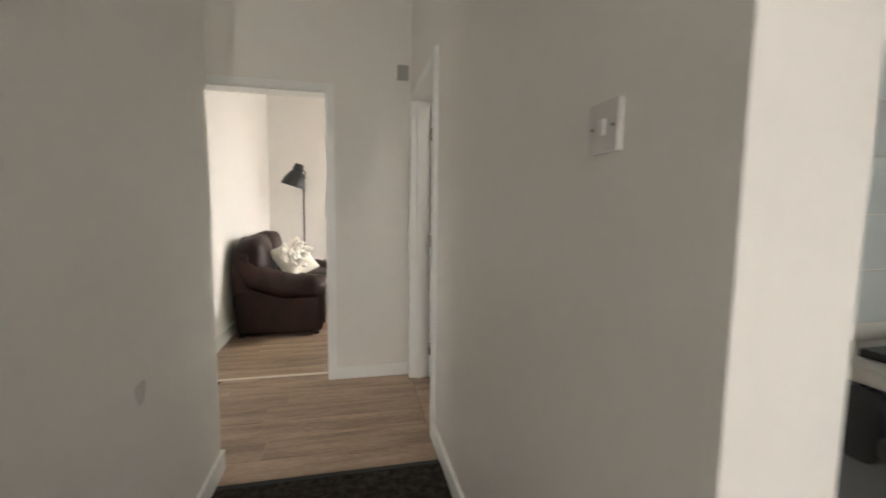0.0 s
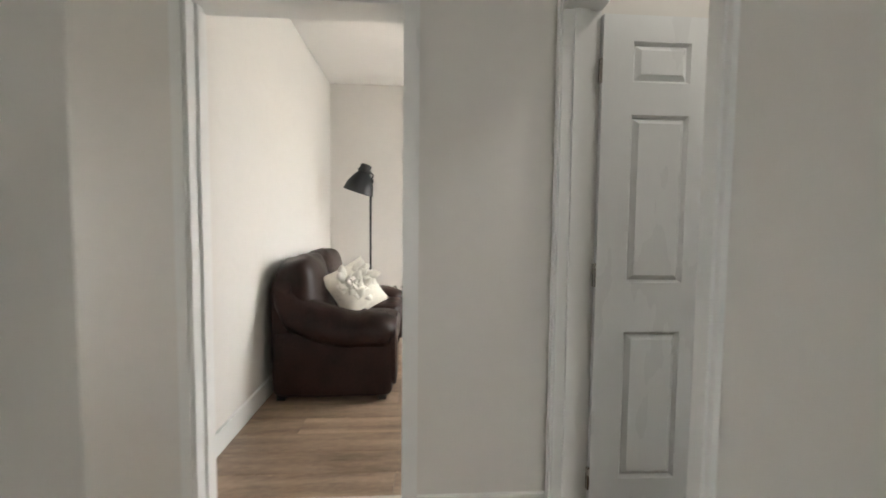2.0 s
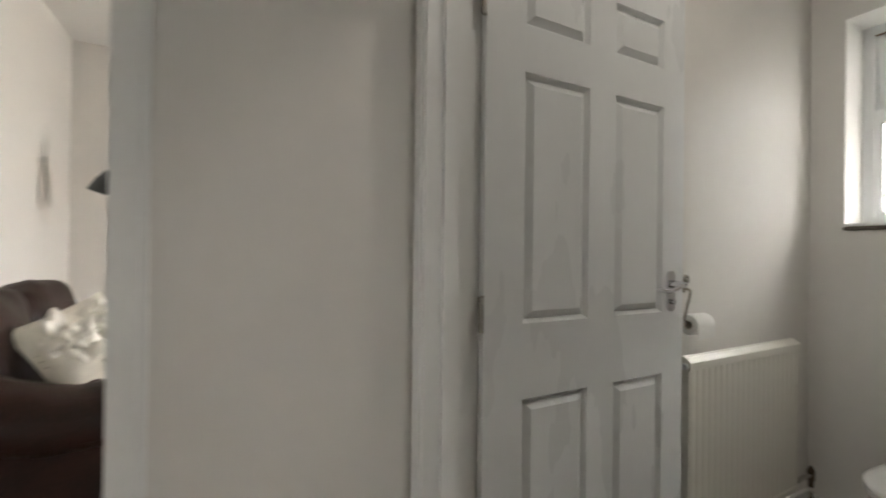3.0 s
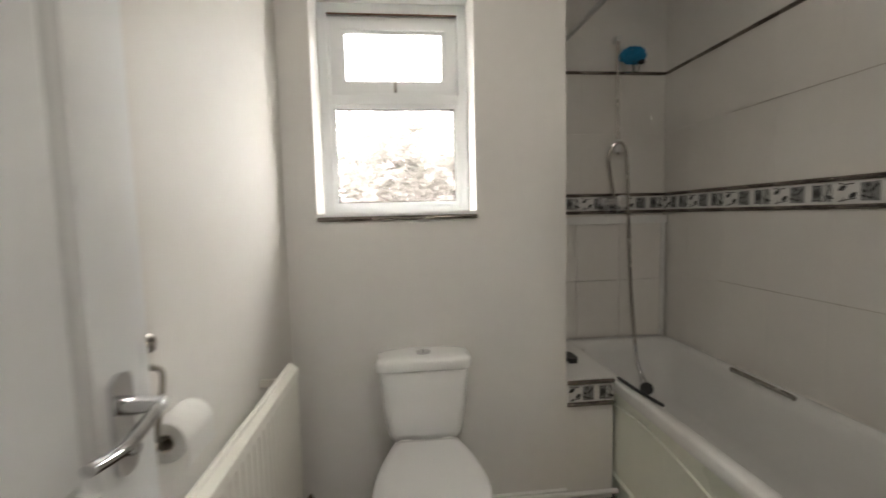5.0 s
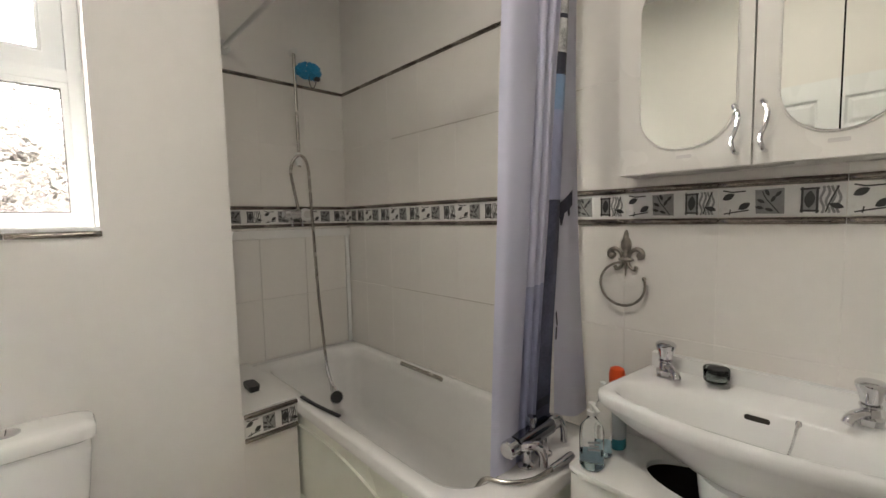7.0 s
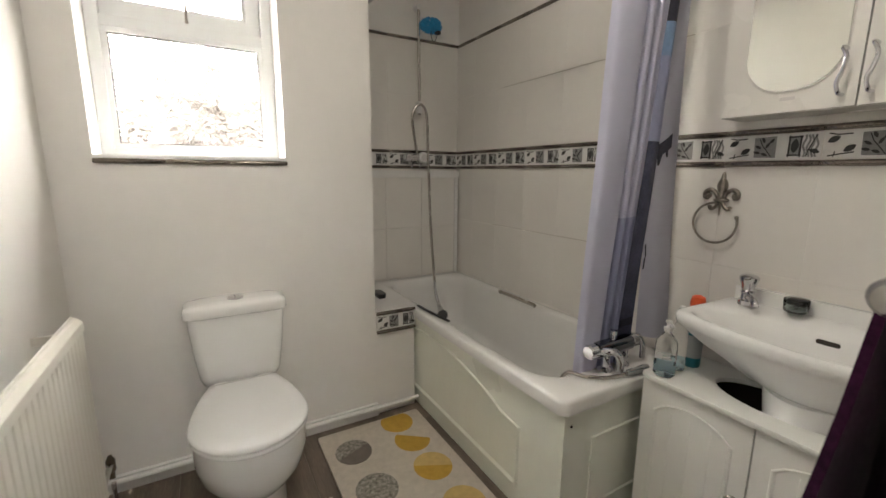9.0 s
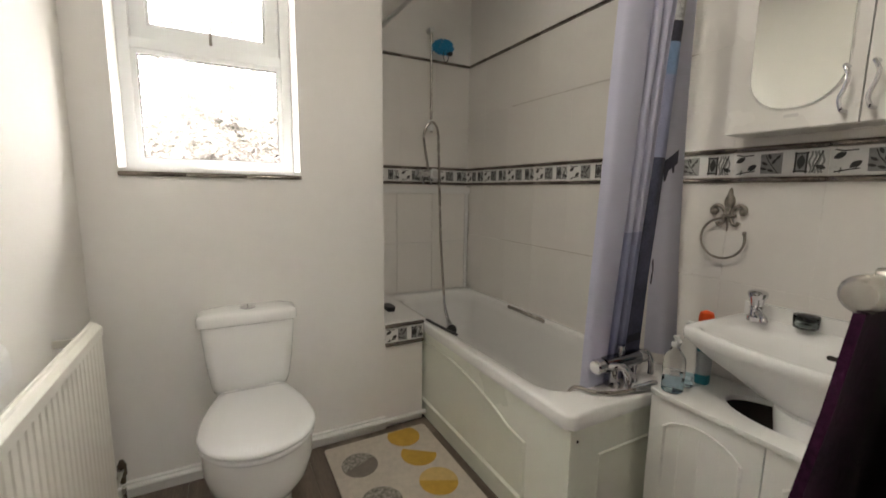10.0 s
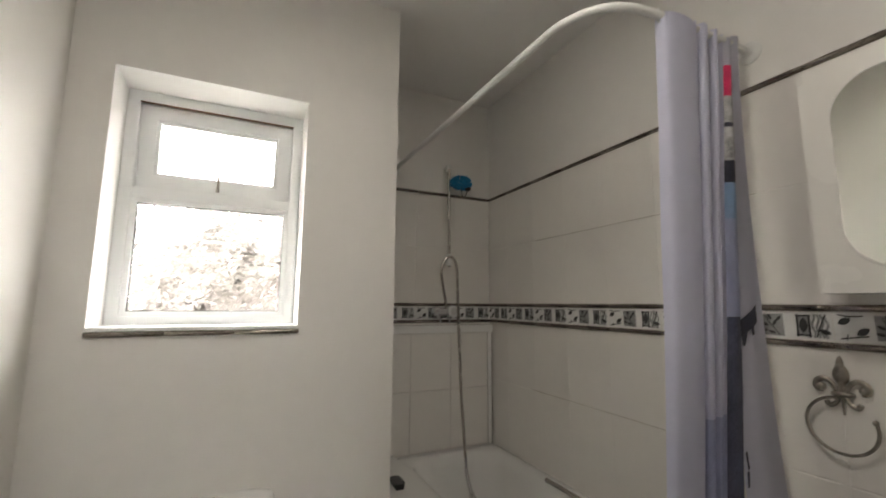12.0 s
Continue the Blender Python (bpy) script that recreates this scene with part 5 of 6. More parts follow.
part("terry", loft(rows), TOWEL, tw, angle=80)

# ceiling light, above the view, added as a housing for the fill lamp
cl = thing("added_ceiling_light", (1.30, -0.80, CEIL), "unseen round white ceiling light, added to carry the bathroom fill", "ceiling light")
part("base", lathe([(0.17, CEIL - .0005), (0.17, CEIL - .03), (0.15, CEIL - .035)], (1.30, -0.80, 0), 36), WHITE_PLASTIC, cl)
part("diffuser_ring", lathe([(0.150, CEIL - .0355), (0.150, CEIL - .08), (0.128, CEIL - .088), (0.128, CEIL - .036)], (1.30, -0.80, 0), 36, caps=False), WHITE_PLASTIC, cl)

# ---------------------------------------------------------------- living room
def pillow(cx, cy, cz, sx, sy, sz, e=0.45, n=28, m=18, bm=None, crease=0.0, seed=0.0):
    """A soft block: a superellipsoid with faint wrinkles."""
    def pw(v, p):
        return math.copysign(abs(v) ** p, v)
    rows = []
    for i in range(m + 1):
        u = -math.pi / 2 + math.pi * i / m
        row = []
        for k in range(n):
            v = 2 * math.pi * k / n
            p = Vector((pw(math.cos(u), e) * pw(math.cos(v), e) * sx, pw(math.cos(u), e) * pw(math.sin(v), e) * sy, pw(math.sin(u), e) * sz))
            w = 1 + crease * noise.noise(p * 7 + Vector((seed, seed * 2, 0)))
            row.append((cx + p.x * w, cy + p.y * w, cz + p.z * w))
        rows.append(row)
    return loft(rows, bm, caps=True)


sofa = thing("leather_sofa", (-0.55, 1.95, 0.0), "dark brown leather two-seat sofa against the wall", "sofa")
SY0, SY1 = 1.115, 2.56
part("base", pillow(-0.545, (SY0 + SY1) / 2, 0.235, 0.40, (SY1 - SY0) / 2 - 0.03, 0.165, 0.22, 40, 20), LEATHER, sofa)
for cy in (SY0 + 0.14, SY1 - 0.14):
    side = pillow(-0.53, cy, 0.255, 0.405, 0.132, 0.225, 0.18, 40, 22, crease=0.012)
    part("arm_panel", side, LEATHER, sofa)
    rows = []
    for i in range(29):
        t = i / 28
        x = -0.93 + 0.83 * t
        top = 0.60 + 0.235 * max(0, 1 - t / 0.62) ** 1.5 - 0.05 * max(0, (t - 0.75) / 0.25) ** 2
        rz = (0.128 + 0.035 * (1 - t)) * (0.35 + 0.65 * min(1, min(t, 1 - t) * 9) ** 0.5)
        ry = 0.172 * (0.45 + 0.55 * min(1, min(t, 1 - t) * 8) ** 0.5)
        ring_pts = []
        for k in range(20):
            a = 2 * math.pi * k / 20
            w = 1 + 0.07 * noise.noise(Vector((x * 9, cy + math.cos(a), math.sin(a) * 2))) + 0.045 * noise.noise(Vector((x * 26, cy + 2 * math.cos(a), math.sin(a) * 3)))
            ring_pts.append((x, cy + ry * math.cos(a) * w, top - rz + rz * math.sin(a) * w))
        rows.append(ring_pts)
    roll_arm = part("arm_roll", loft(rows), LEATHER, sofa, "padded rolled arm")
    for k in range(5):
        x = -0.34 + 0.055 * k
        pts = [(x + 0.02 * math.sin(2.2 * a + k), cy + 0.176 * math.cos(a), 0.478 + 0.125 * math.sin(a) - 0.012 * k * 0.3) for a in (radians(35 + 16 * i + 5 * k) for i in range(5))]
        part("crease", tube(curve_points(pts, 3), [0.002 + 0.005 * math.sin(math.pi * i / 12) for i in range(13)], 6), LEATHER, roll_arm)
    part("arm_front", pillow(-0.125, cy, 0.30, 0.030, 0.120, 0.205, 0.4, 24, 14), LEATHER, sofa)
for cy in (1.515, 2.16):
    part("seat_cushion", pillow(-0.42, cy, 0.425, 0.325, 0.315, 0.095, 0.38, crease=0.03, seed=cy), LEATHER, sofa)
    bm = pillow(0, 0, 0, 0.150, 0.345, 0.285, 0.60, 32, 20, crease=0.11, seed=cy * 3)
    bmesh.ops.rotate(bm, verts=bm.verts, cent=(0, 0, 0), matrix=Matrix.Rotation(radians(-13), 3, "Y"))
    bmesh.ops.translate(bm, verts=bm.verts, vec=(-0.785, cy, 0.685))
    part("back_cushion", bm, LEATHER, sofa, "plump back cushion")
part("back_frame", pillow(-0.875, (SY0 + SY1) / 2, 0.50, 0.085, (SY1 - SY0) / 2 - 0.02, 0.36, 0.3, 36, 18), LEATHER, sofa)
for fx in (-0.20, -0.88):
    for fy in (SY0 + 0.08, SY1 - 0.08):
        part("foot", box(fx - 0.030, fx + 0.030, fy - 0.030, fy + 0.030, 0.0, 0.08), BLACK, sofa, bevel=0.008)

cush = thing("cushion", (-0.42, 1.55, 0.52), "cream cushion covered with cloth petals on the sofa", "cushion")
turn = Matrix.Translation((-0.44, 1.57, 0.705)) @ Matrix.Rotation(radians(-58), 4, "Z") @ Matrix.Rotation(radians(-28), 4, "Y") @ Matrix.Rotation(radians(24), 4, "X")
bm = bmesh.new()
sheets = []
for side in (1, -1):
    sheets.append([[bm.verts.new((side * 0.075 * ((1 - abs(u) ** 3.2) * (1 - abs(v) ** 3.2)) ** 0.6 + 0.004 * noise.noise(Vector((u * 3, v * 3, side * 5))) * (1 - u * u) * (1 - v * v),
                                  0.205 * u * (1 - 0.07 * (1 - v * v) * abs(u)), 0.205 * v * (1 - 0.07 * (1 - u * u) * abs(v))))
                    for u in (i / 8 - 1 for i in range(17))] for v in (j / 8 - 1 for j in range(17))])
for g in sheets:
    for j in range(16):
        for i in range(16):
            bm.faces.new((g[j][i], g[j][i + 1], g[j + 1][i + 1], g[j + 1][i]))
bmesh.ops.remove_doubles(bm, verts=bm.verts, dist=0.0005)
bmesh.ops.transform(bm, matrix=turn, verts=bm.verts)
part("cover", bm, CUSHION_M, cush)
rnd = random.Random(9)
bm = bmesh.new()
for k in range(40):
    rr_, a = 0.135 * math.sqrt(rnd.random()), rnd.uniform(0, 6.28)
    cy, cz = rr_ * math.cos(a), rr_ * math.sin(a) + 0.02
    s, spin, up = rnd.uniform(0.044, 0.068), rnd.uniform(0, 6.28), rnd.uniform(0.4, 1.1)
    rows = []
    for i in range(5):
        t = i / 4
        w = s * 0.62 * math.sin(math.pi * (0.12 + 0.80 * t))
        row = []
        for j in (-1, 0, 1):
            u, v = s * (t * 1.6 - .3), w * j
            row.append(turn @ Vector((0.074 * (1 - (rr_ / .24) ** 2) + up * s * t * t * 1.2 - abs(j) * .004, cy + u * math.cos(spin) - v * math.sin(spin), cz + u * math.sin(spin) + v * math.cos(spin))))
        rows.append(row)
    loft(rows, bm, close=False)
pet = part("petals", bm, PETAL_M, cush, "raised felt petals")
sol = pet.modifiers.new("thickness", "SOLIDIFY")
sol.thickness = 0.003
bm = bmesh.new()
for k in range(5):
    zz = -0.02 + 0.032 * k
    pts = [turn @ Vector((0.074 * (1 - ((y / .2) ** 2 + (zz / .2) ** 2) * .75), y, zz)) for y in (-0.175, -0.15, -0.125)]
    tube(pts, 0.004, 6, bm)
part("ribbon", bm, STRIPE_M, cush)

lamp = thing("floor_lamp", (-0.46, 2.86, 0.0), "charcoal metal floor lamp with a bell-shaped shade", "floor lamp")
LP = (-0.462, 2.86)
part("base", lathe([(0.135, 0), (0.135, 0.012), (0.125, 0.020), (0.02, 0.028), (0.014, 0.05)], (*LP, 0), 32), LAMP_STEEL, lamp)
part("pole", tube([(*LP, 0.04), (*LP, 1.69)], 0.0115, 12), LAMP_STEEL, lamp)
part("joint", tube([(LP[0] - 0.02, LP[1] - .002, 1.655), (LP[0] + 0.03, LP[1] - .002, 1.655)], 0.020, 14), LAMP_STEEL, lamp, bevel=0.003)
tip = Matrix.Translation((LP[0] - 0.085, LP[1], 1.695)) @ Matrix.Rotation(radians(17), 4, "Y") @ Matrix.Scale(1.07, 4)
bm = lathe([(0.150, -0.155), (0.148, -0.135), (0.132, -0.07), (0.105, -0.015), (0.072, 0.035), (0.058, 0.050), (0.062, 0.058), (0.062, 0.085), (0.056, 0.092), (0.056, 0.125), (0.045, 0.135), (0.002, 0.137),
            (0.002, 0.120), (0.045, 0.04), (0.100, -0.02), (0.128, -0.075), (0.145, -0.152), (0.150, -0.155)], (0, 0, 0), 32, caps=False)
bmesh.ops.transform(bm, matrix=tip, verts=bm.verts)
shade = part("shade", bm, LAMP_STEEL, lamp, angle=40)
bm = lathe([(0.068, 0.062), (0.070, 0.066), (0.070, 0.074), (0.068, 0.078)], (0, 0, 0), 28)
bmesh.ops.transform(bm, matrix=tip, verts=bm.verts)
part("collar", bm, LAMP_STEEL, shade)
bm = tube([tip @ Vector((0.06, 0, 0.07)), tip @ Vector((0.095, 0, 0.055)), Vector((LP[0], LP[1], 1.655))], 0.009, 10)
part("bracket", bm, LAMP_STEEL, shade)


# ---------------------------------------------------------------- wall plates
def plate_switch(name, axis, wall, side, u, z, w, h, rockers, label, dark=False):
    t = thing(name, (wall, u, z) if axis == "x" else (u, wall, z), label, "switch")
    p, q = sorted((wall + side * 0.0005, wall + side * 0.0095))
    part("faceplate", prism(rounded(u - w / 2, u + w / 2, z - h / 2, z + h / 2, 0.004), axis, p, q), SWITCH_PLASTIC, t, bevel=0.002)
    for k in range(rockers):
        c = u + (k - (rockers - 1) / 2) * 0.028
        p, q = sorted((wall + side * 0.0097, wall + side * 0.0125))
        part("rocker", prism(rounded(c - .008, c + .008, z - .014, z + .014, .002), axis, p, q), WHITE_PLASTIC, t, bevel=0.001)
    for k in (-1, 1):
        c = u + k * (w / 2 - 0.013)
        p, q = sorted((wall + side * 0.0097, wall + side * 0.0105))
        part("screw", prism(rounded(c - .003, c + .003, z - .003, z + .003, .0029, 3), axis, p, q), BLACK if dark else BRUSHED, t, smooth=False)
    return t


plate_switch("light_switch", "x", HXR, -1, -2.386, 1.398, 0.086, 0.088, 1, "white plastic light switch on the hall wall", dark=True)
plate_switch("light_switch", "x", LX0, 1, 0.413, 1.414, 0.088, 0.088, 1, "white plastic light switch on the living room wall")
tg = plate_switch("wall_dimmer", "x", LX0, 1, 0.417, 0.948, 0.05, 0.05, 0, "small white wall plate with a dark toggle")
part("toggle", lathe([(0.012, 0.0), (0.011, 0.014), (0.001, 0.015)], (LX0 + 0.0098, 0.417, 0.948), 14, axis="x"), BRUSHED, tg, "dark metal toggle")
sensor = thing("door_sensor", (0.517, 0.0, 2.21), "small white plastic sensor box high in the corner", "sensor")
part("case", box(0.478, 0.556, -0.030, -0.0005, 2.165, 2.262), material("aged_grey_plastic", (0.40, 0.385, 0.355), 0.5, vary=0.05, scale=8), sensor, bevel=0.006, segs=3)
part("case_seam", box(0.4775, 0.5565, -0.0125, -0.0105, 2.166, 2.261), SWITCH_PLASTIC, sensor, smooth=False)

# ---------------------------------------------------------------- kitchen corner
KX, KY = 1.30, BY0 - 0.182
for k in range(1):
    unit = thing("base_unit", (KX + .3, KY - .3 - .6 * k, 0.0), "grey kitchen base unit under the worktop", "kitchen unit", group="kitchen units")
    y1, y0 = KY - 0.002 - .6 * k, KY - .598 - .6 * k
    part("carcass", box(KX + .02, 1.895, y0, y1, .12, .865), KITCHEN_GREY, unit, bevel=0.002)
    part("door", box(KX, KX + .0195, y0 + .002, y1 - .002, .13, .86), KITCHEN_GREY, unit, bevel=0.003)
    part("plinth", box(KX + .06, KX + .075, y0, y1, .005, .119), DARK_VOID, unit)
    part("handle", tube([(KX - .0005, y0 + .06, .70), (KX - .028, y0 + .06, .70), (KX - .028, y0 + .06, .83), (KX - .0005, y0 + .06, .83)], .006, 8), BRUSHED, unit)
wk = thing("worktop", (1.6, KY - .3, .87), "pale laminate kitchen worktop with a bright edge", "worktop")
part("slab", box(KX - .02, 1.895, KY - .62, KY - .002, .866, .904), WORKTOP, wk, bevel=0.004)
glove = thing("oven_glove", (KX - .03, KY - .16, .72), "black padded oven glove hanging on the unit", "oven glove")
part("mitt", pillow(KX - .026, KY - .165, .775, .018, .055, .085, .6), BLACK, glove)
part("thumb", pillow(KX - .026, KY - .245, .745, .016, .045, .028, .7), BLACK, glove)
part("loop", tube(curve_points([(KX - .012, KY - .15, .852), (KX - .004, KY - .16, .862), (KX - .004, KY - .17, .862), (KX - .012, KY - .18, .852)], 4), .003, 6), BLACK, glove)
tray = thing("draining_tray", (1.5, KY - .25, .904), "dark drying tray on the kitchen worktop", "tray")
part("tray_base", box(1.36, 1.70, KY - .42, KY - .10, .905, .925), BLACK, tray, bevel=0.006)
part("tray_dish", pillow(1.53, KY - .26, .955, .12, .10, .030, .8), DARK_RUBBER, tray)

# a faint scuff on the hall wall
o = [(-1.705 + 0.030 * math.cos(a) * (1 + 0.3 * math.sin(3 * a)), 0.700 + 0.045 * math.sin(a) * (1 + 0.25 * math.cos(2 * a))) for a in (2 * math.pi * k / 18 for k in range(18))]
part("scuff_mark", prism(o, "x", HXL + 0.0003, HXL + 0.0008), material("faint_scuff", (0.60, 0.57, 0.54), 0.6, vary=0.08, scale=30), wall_west, smooth=False)

# ---------------------------------------------------------------- small bathroom things
def pump_bottle(at, r, h, fill, label, slim=False):
    b = thing("soap_bottle", at, label, "soap bottle", group="bottles on the vanity")
    x, y, z = at
    body = [(r * .86, z), (r, z + .006), (r, z + h * .62), (r * .92, z + h * .70), (r * .55, z + h * .80), (r * .36, z + h * .85), (r * .36, z + h * .90)]
    part("bottle", lathe(body, (x, y, 0), 24), CLEAR, b, "clear plastic bottle")
    part("soap", lathe([(r * .82, z + .003), (r * .95, z + .008), (r * .95, z + h * fill), (.001, z + h * fill + .001)], (x, y, 0), 24), SOAP_BLUE, b, "pale blue liquid")
    part("collar", lathe([(r * .42, z + h * .905), (r * .42, z + h * .97), (r * .20, z + h * .98), (r * .16, z + h * 1.06), (r * .30, z + h * 1.065), (r * .30, z + h * 1.10), (.001, z + h * 1.105)], (x, y, 0), 18), WHITE_PLASTIC, b, "white pump")
    part("nozzle", tube([(x, y, z + h * 1.083), (x - .030, y + .028, z + h * 1.078), (x - .036, y + .032, z + h * 1.055)], .0045, 8), WHITE_PLASTIC, b)
    if not slim:
        p = Vector((-0.60, 0.80, 0))
        s = Vector((0.80, 0.60, 0))
        bm = bmesh.new()
        for k, (w, zz) in enumerate(((.020, .52), (.016, .46), (.020, .40))):
            c = Vector((x, y, z + h * zz)) + p * (r + .0006)
            a = c - s * w * .8
            e = c + s * w * .8
            loft([[a - Vector((0, 0, .003)), e - Vector((0, 0, .003)), e + Vector((0, 0, .003)), a + Vector((0, 0, .003))],
                  [a - Vector((0, 0, .003)) + p * .0006, e - Vector((0, 0, .003)) + p * .0006, e + Vector((0, 0, .003)) + p * .0006, a + Vector((0, 0, .003)) + p * .0006]], bm)
        part("print", bm, LABEL_GREY, b, smooth=False)
    return b


pump_bottle((1.444, -1.752, VZ), 0.0335, 0.172, 0.25, "clear hand soap bottle with blue liquid and a white pump")
pump_bottle((1.450, -1.832, VZ), 0.027, 0.205, 0.20, "slim clear soap bottle with a white pump", True)
ob = thing("cleaner_bottle", (1.440, -1.905, VZ), "teal cleaner bottle with an orange cap", "bottle", group="bottles on the vanity")
part("body", lathe([(.026, VZ), (.028, VZ + .006), (.028, VZ + .16), (.022, VZ + .182), (.016, VZ + .187)], (1.440, -1.905, 0), 22), TEAL, ob)
part("sleeve", lathe([(.0284, VZ + .035), (.0286, VZ + .036), (.0286, VZ + .115), (.0284, VZ + .116)], (1.440, -1.905, 0), 22), LABEL_GREY, ob, "pale printed sleeve")
part("cap", lathe([(.017, VZ + .188), (.023, VZ + .193), (.024, VZ + .232), (.020, VZ + .250), (.008, VZ + .256), (.001, VZ + .257)], (1.440, -1.905, 0), 20), ORANGE, ob, "orange cap")

jar = thing("soap_jar", (1.190, -1.957, .850), "small clear glass jar holding a black sponge", "jar")
part("glass", lathe([(.024, .8515), (.030, .857), (.032, .888), (.0305, .892), (.0290, .889), (.0270, .861), (.001, .858)], (1.190, -1.957, 0), 26), SMOKED, jar)
part("sponge", pillow(1.188, -1.957, .884, .024, .022, .012, .5, 18, 10), BLACK, jar, "black sponge")

sc = thing("shower_puff", (3.14, -1.755, 2.13), "bright blue shower puff hanging on the riser", "shower puff")
bm = bmesh.new()
rnd = random.Random(3)
for k in range(60):
    d = Vector((rnd.gauss(0, 1), rnd.gauss(0, 1), rnd.gauss(0, .7))).normalized()
    c = Vector((3.135, -1.762, 2.150)) + Vector((d.x * .035, d.y * .060, d.z * .033))
    e, f = d.orthogonal().normalized(), d.cross(d.orthogonal()).normalized()
    pts = [c + (e * math.cos(a) + f * math.sin(a)) * .020 + d * .010 * math.sin(3 * a) for a in (2 * math.pi * i / 10 for i in range(11))]
    tube(pts, .0042, 5, bm)
part("netting", bm, BLUE_SCRUB, sc)
part("cord", tube(curve_points([(3.125, -1.795, 2.135), (3.12, -1.795, 2.09), (3.12, -1.775, 2.055), (3.12, -1.757, 2.085), (3.125, -1.760, 2.13)], 6), .0025, 6), BLACK, sc, "black hanging cord")
part("toggle", pillow(3.115, -1.800, 2.112, .013, .020, .014, .7, 14, 8), BLACK, sc)

br = thing("nail_brush", (2.80, -1.262, .566), "black nail brush on the bath ledge", "brush")
part("back", prism(rounded(2.755, 2.86, -1.288, -1.240, .02), "z", .580, .594), BLACK, br, bevel=.004)
part("bristles", box(2.765, 2.85, -1.282, -1.246, .5663, .5798), DARK_RUBBER, br, bevel=.003)

# bath mat
mat = thing("bath_mat", (2.11, -1.07, 0.0), "cream bath mat with yellow and grey spots", "bath mat")
MX0, MX1, MY0, MY1, MZ = 1.70, 2.515, -1.345, -0.825, 0.011
part("backing", prism(rounded(MX0, MX1, MY0, MY1, .012, 3), "z", 0.0005, MZ), MAT_CREAM, mat, bevel=.003)


def spot(cx, cy, r, m, a0=0, a1=360, name="spot", z=MZ):
    n = 30
    o = []
    for k in range(n + 1):
        a = radians(a0 + (a1 - a0) * k / n)
        o.append((min(max(cx + r * math.cos(a), MX0 + .004), MX1 - .004), min(max(cy + r * .94 * math.sin(a), MY0 + .004), MY1 - .004)))
    if a1 - a0 >= 360:
        o.pop()
    part(name, prism(o, "z", z - .002, z + .0016), m, mat, smooth=False)


spot(2.337, -0.945, .085, MAT_GREY, 180 - 70, 360 - 70 + 0)
spot(2.337, -0.945, .085, MAT_FLECK, -70, 110)
spot(2.075, -0.957, .090, MAT_FLECK)
spot(1.83, -0.965, .088, MAT_GREY)
spot(2.452, -1.205, .085, MAT_YELLOW)
spot(2.290, -1.215, .088, MAT_YELLOW, 40, 250)
spot(2.085, -1.215, .088, MAT_YELLOW, 65, 245)
spot(2.085, -1.215, .088, MAT_PALE_YELLOW, 245, 425)
spot(1.845, -1.225, .090, MAT_PALE_YELLOW)

# paper on the floor
sheet = thing("paper_sheet", (2.08, -0.74, 0.0), "pale slip of paper on the bathroom floor", "paper")
part("sheet", loft([[(2.005, -.672, .002), (2.02, -.80, .003), (2.13, -.792, .002), (2.145, -.69, .004)], [(2.005, -.672, .0035), (2.02, -.80, .0045), (2.13, -.792, .0035), (2.145, -.69, .0055)]]), PAPER_CREAM, sheet, smooth=False)

# ---------------------------------------------------------------- pieces: tiles, borders, boards
def piece_mesh(name, bm, mats):
    bmesh.ops.recalc_face_normals(bm, faces=bm.faces)
    me = bpy.data.meshes.new(name)
    bm.to_mesh(me)
    bm.free()
    me.materials.append(mats)
    return me


def place(name, me, parent, x, y, z, turn=0.0, scale=None):
    ob = new(name, me)
    ob.parent = parent
    ob.location = Vector((x, y, z)) - base_of(parent)
    ob.rotation_euler = (0, 0, radians(turn))
    if scale:
        ob.scale = scale
    return ob


def tile_mesh(w, h, t, mat, name="tile", bevel=0.0012):
    """A tile seen from +y, its back at y = 0 and its lower corner at the origin."""
    bm = bmesh.new()
    b = bevel
    lo = [bm.verts.new(p) for p in ((0, 0, 0), (w, 0, 0), (w, 0, h), (0, 0, h))]
    mid = [bm.verts.new(p) for p in ((0, t - b, 0), (w, t - b, 0), (w, t - b, h), (0, t - b, h))]
    top = [bm.verts.new(p) for p in ((b, t, b), (w - b, t, b), (w - b, t, h - b), (b, t, h - b))]
    for r0, r1 in ((lo, mid), (mid, top)):
        for k in range(4):
            bm.faces.new((r0[k], r0[(k + 1) % 4], r1[(k + 1) % 4], r1[k]))
    bm.faces.new(top)
    return piece_mesh(name, bm, mat)


TW, GAP, TT = 0.2574, 0.0014, 0.0075
ROWS = ((0.556, 0.937), (0.939, 1.279), (1.401, 1.744), (1.7465, 2.0745))
grout_a = thing("wall_tiles_bath", (1.95, BY0, 0.5), "glossy cream wall tiles along the bath and basin", "tiles", kind="structure")
part("grout", box(BX0 + .001, BX2 - .001, BY0 + .0003, BY0 + .0066, .0, 2.095), GROUT, grout_a, smooth=False)
grout_b = thing("wall_tiles_shower", (BX2, -1.6, 0.5), "glossy cream wall tiles behind the shower", "tiles", kind="structure")
part("grout", box(BX2 - .0066, BX2 - .0003, BY0 + .006, BOX_Y - .001, .0, 2.095), GROUT, grout_b, smooth=False)
cols = []
x = 1.211 - 2 * TW
while x < BX2:
    cols.append((max(x, BX0 + .002), min(x + TW, BX2 - .002)))
    x += TW
cols = [c for c in cols if c[1] - c[0] > .01]
cache = {}


def tile_for(w, h):
    key = (round(w, 3), round(h, 3))
    if key not in cache:
        cache[key] = tile_mesh(w - GAP, h - GAP, TT, TILE)
    return cache[key]


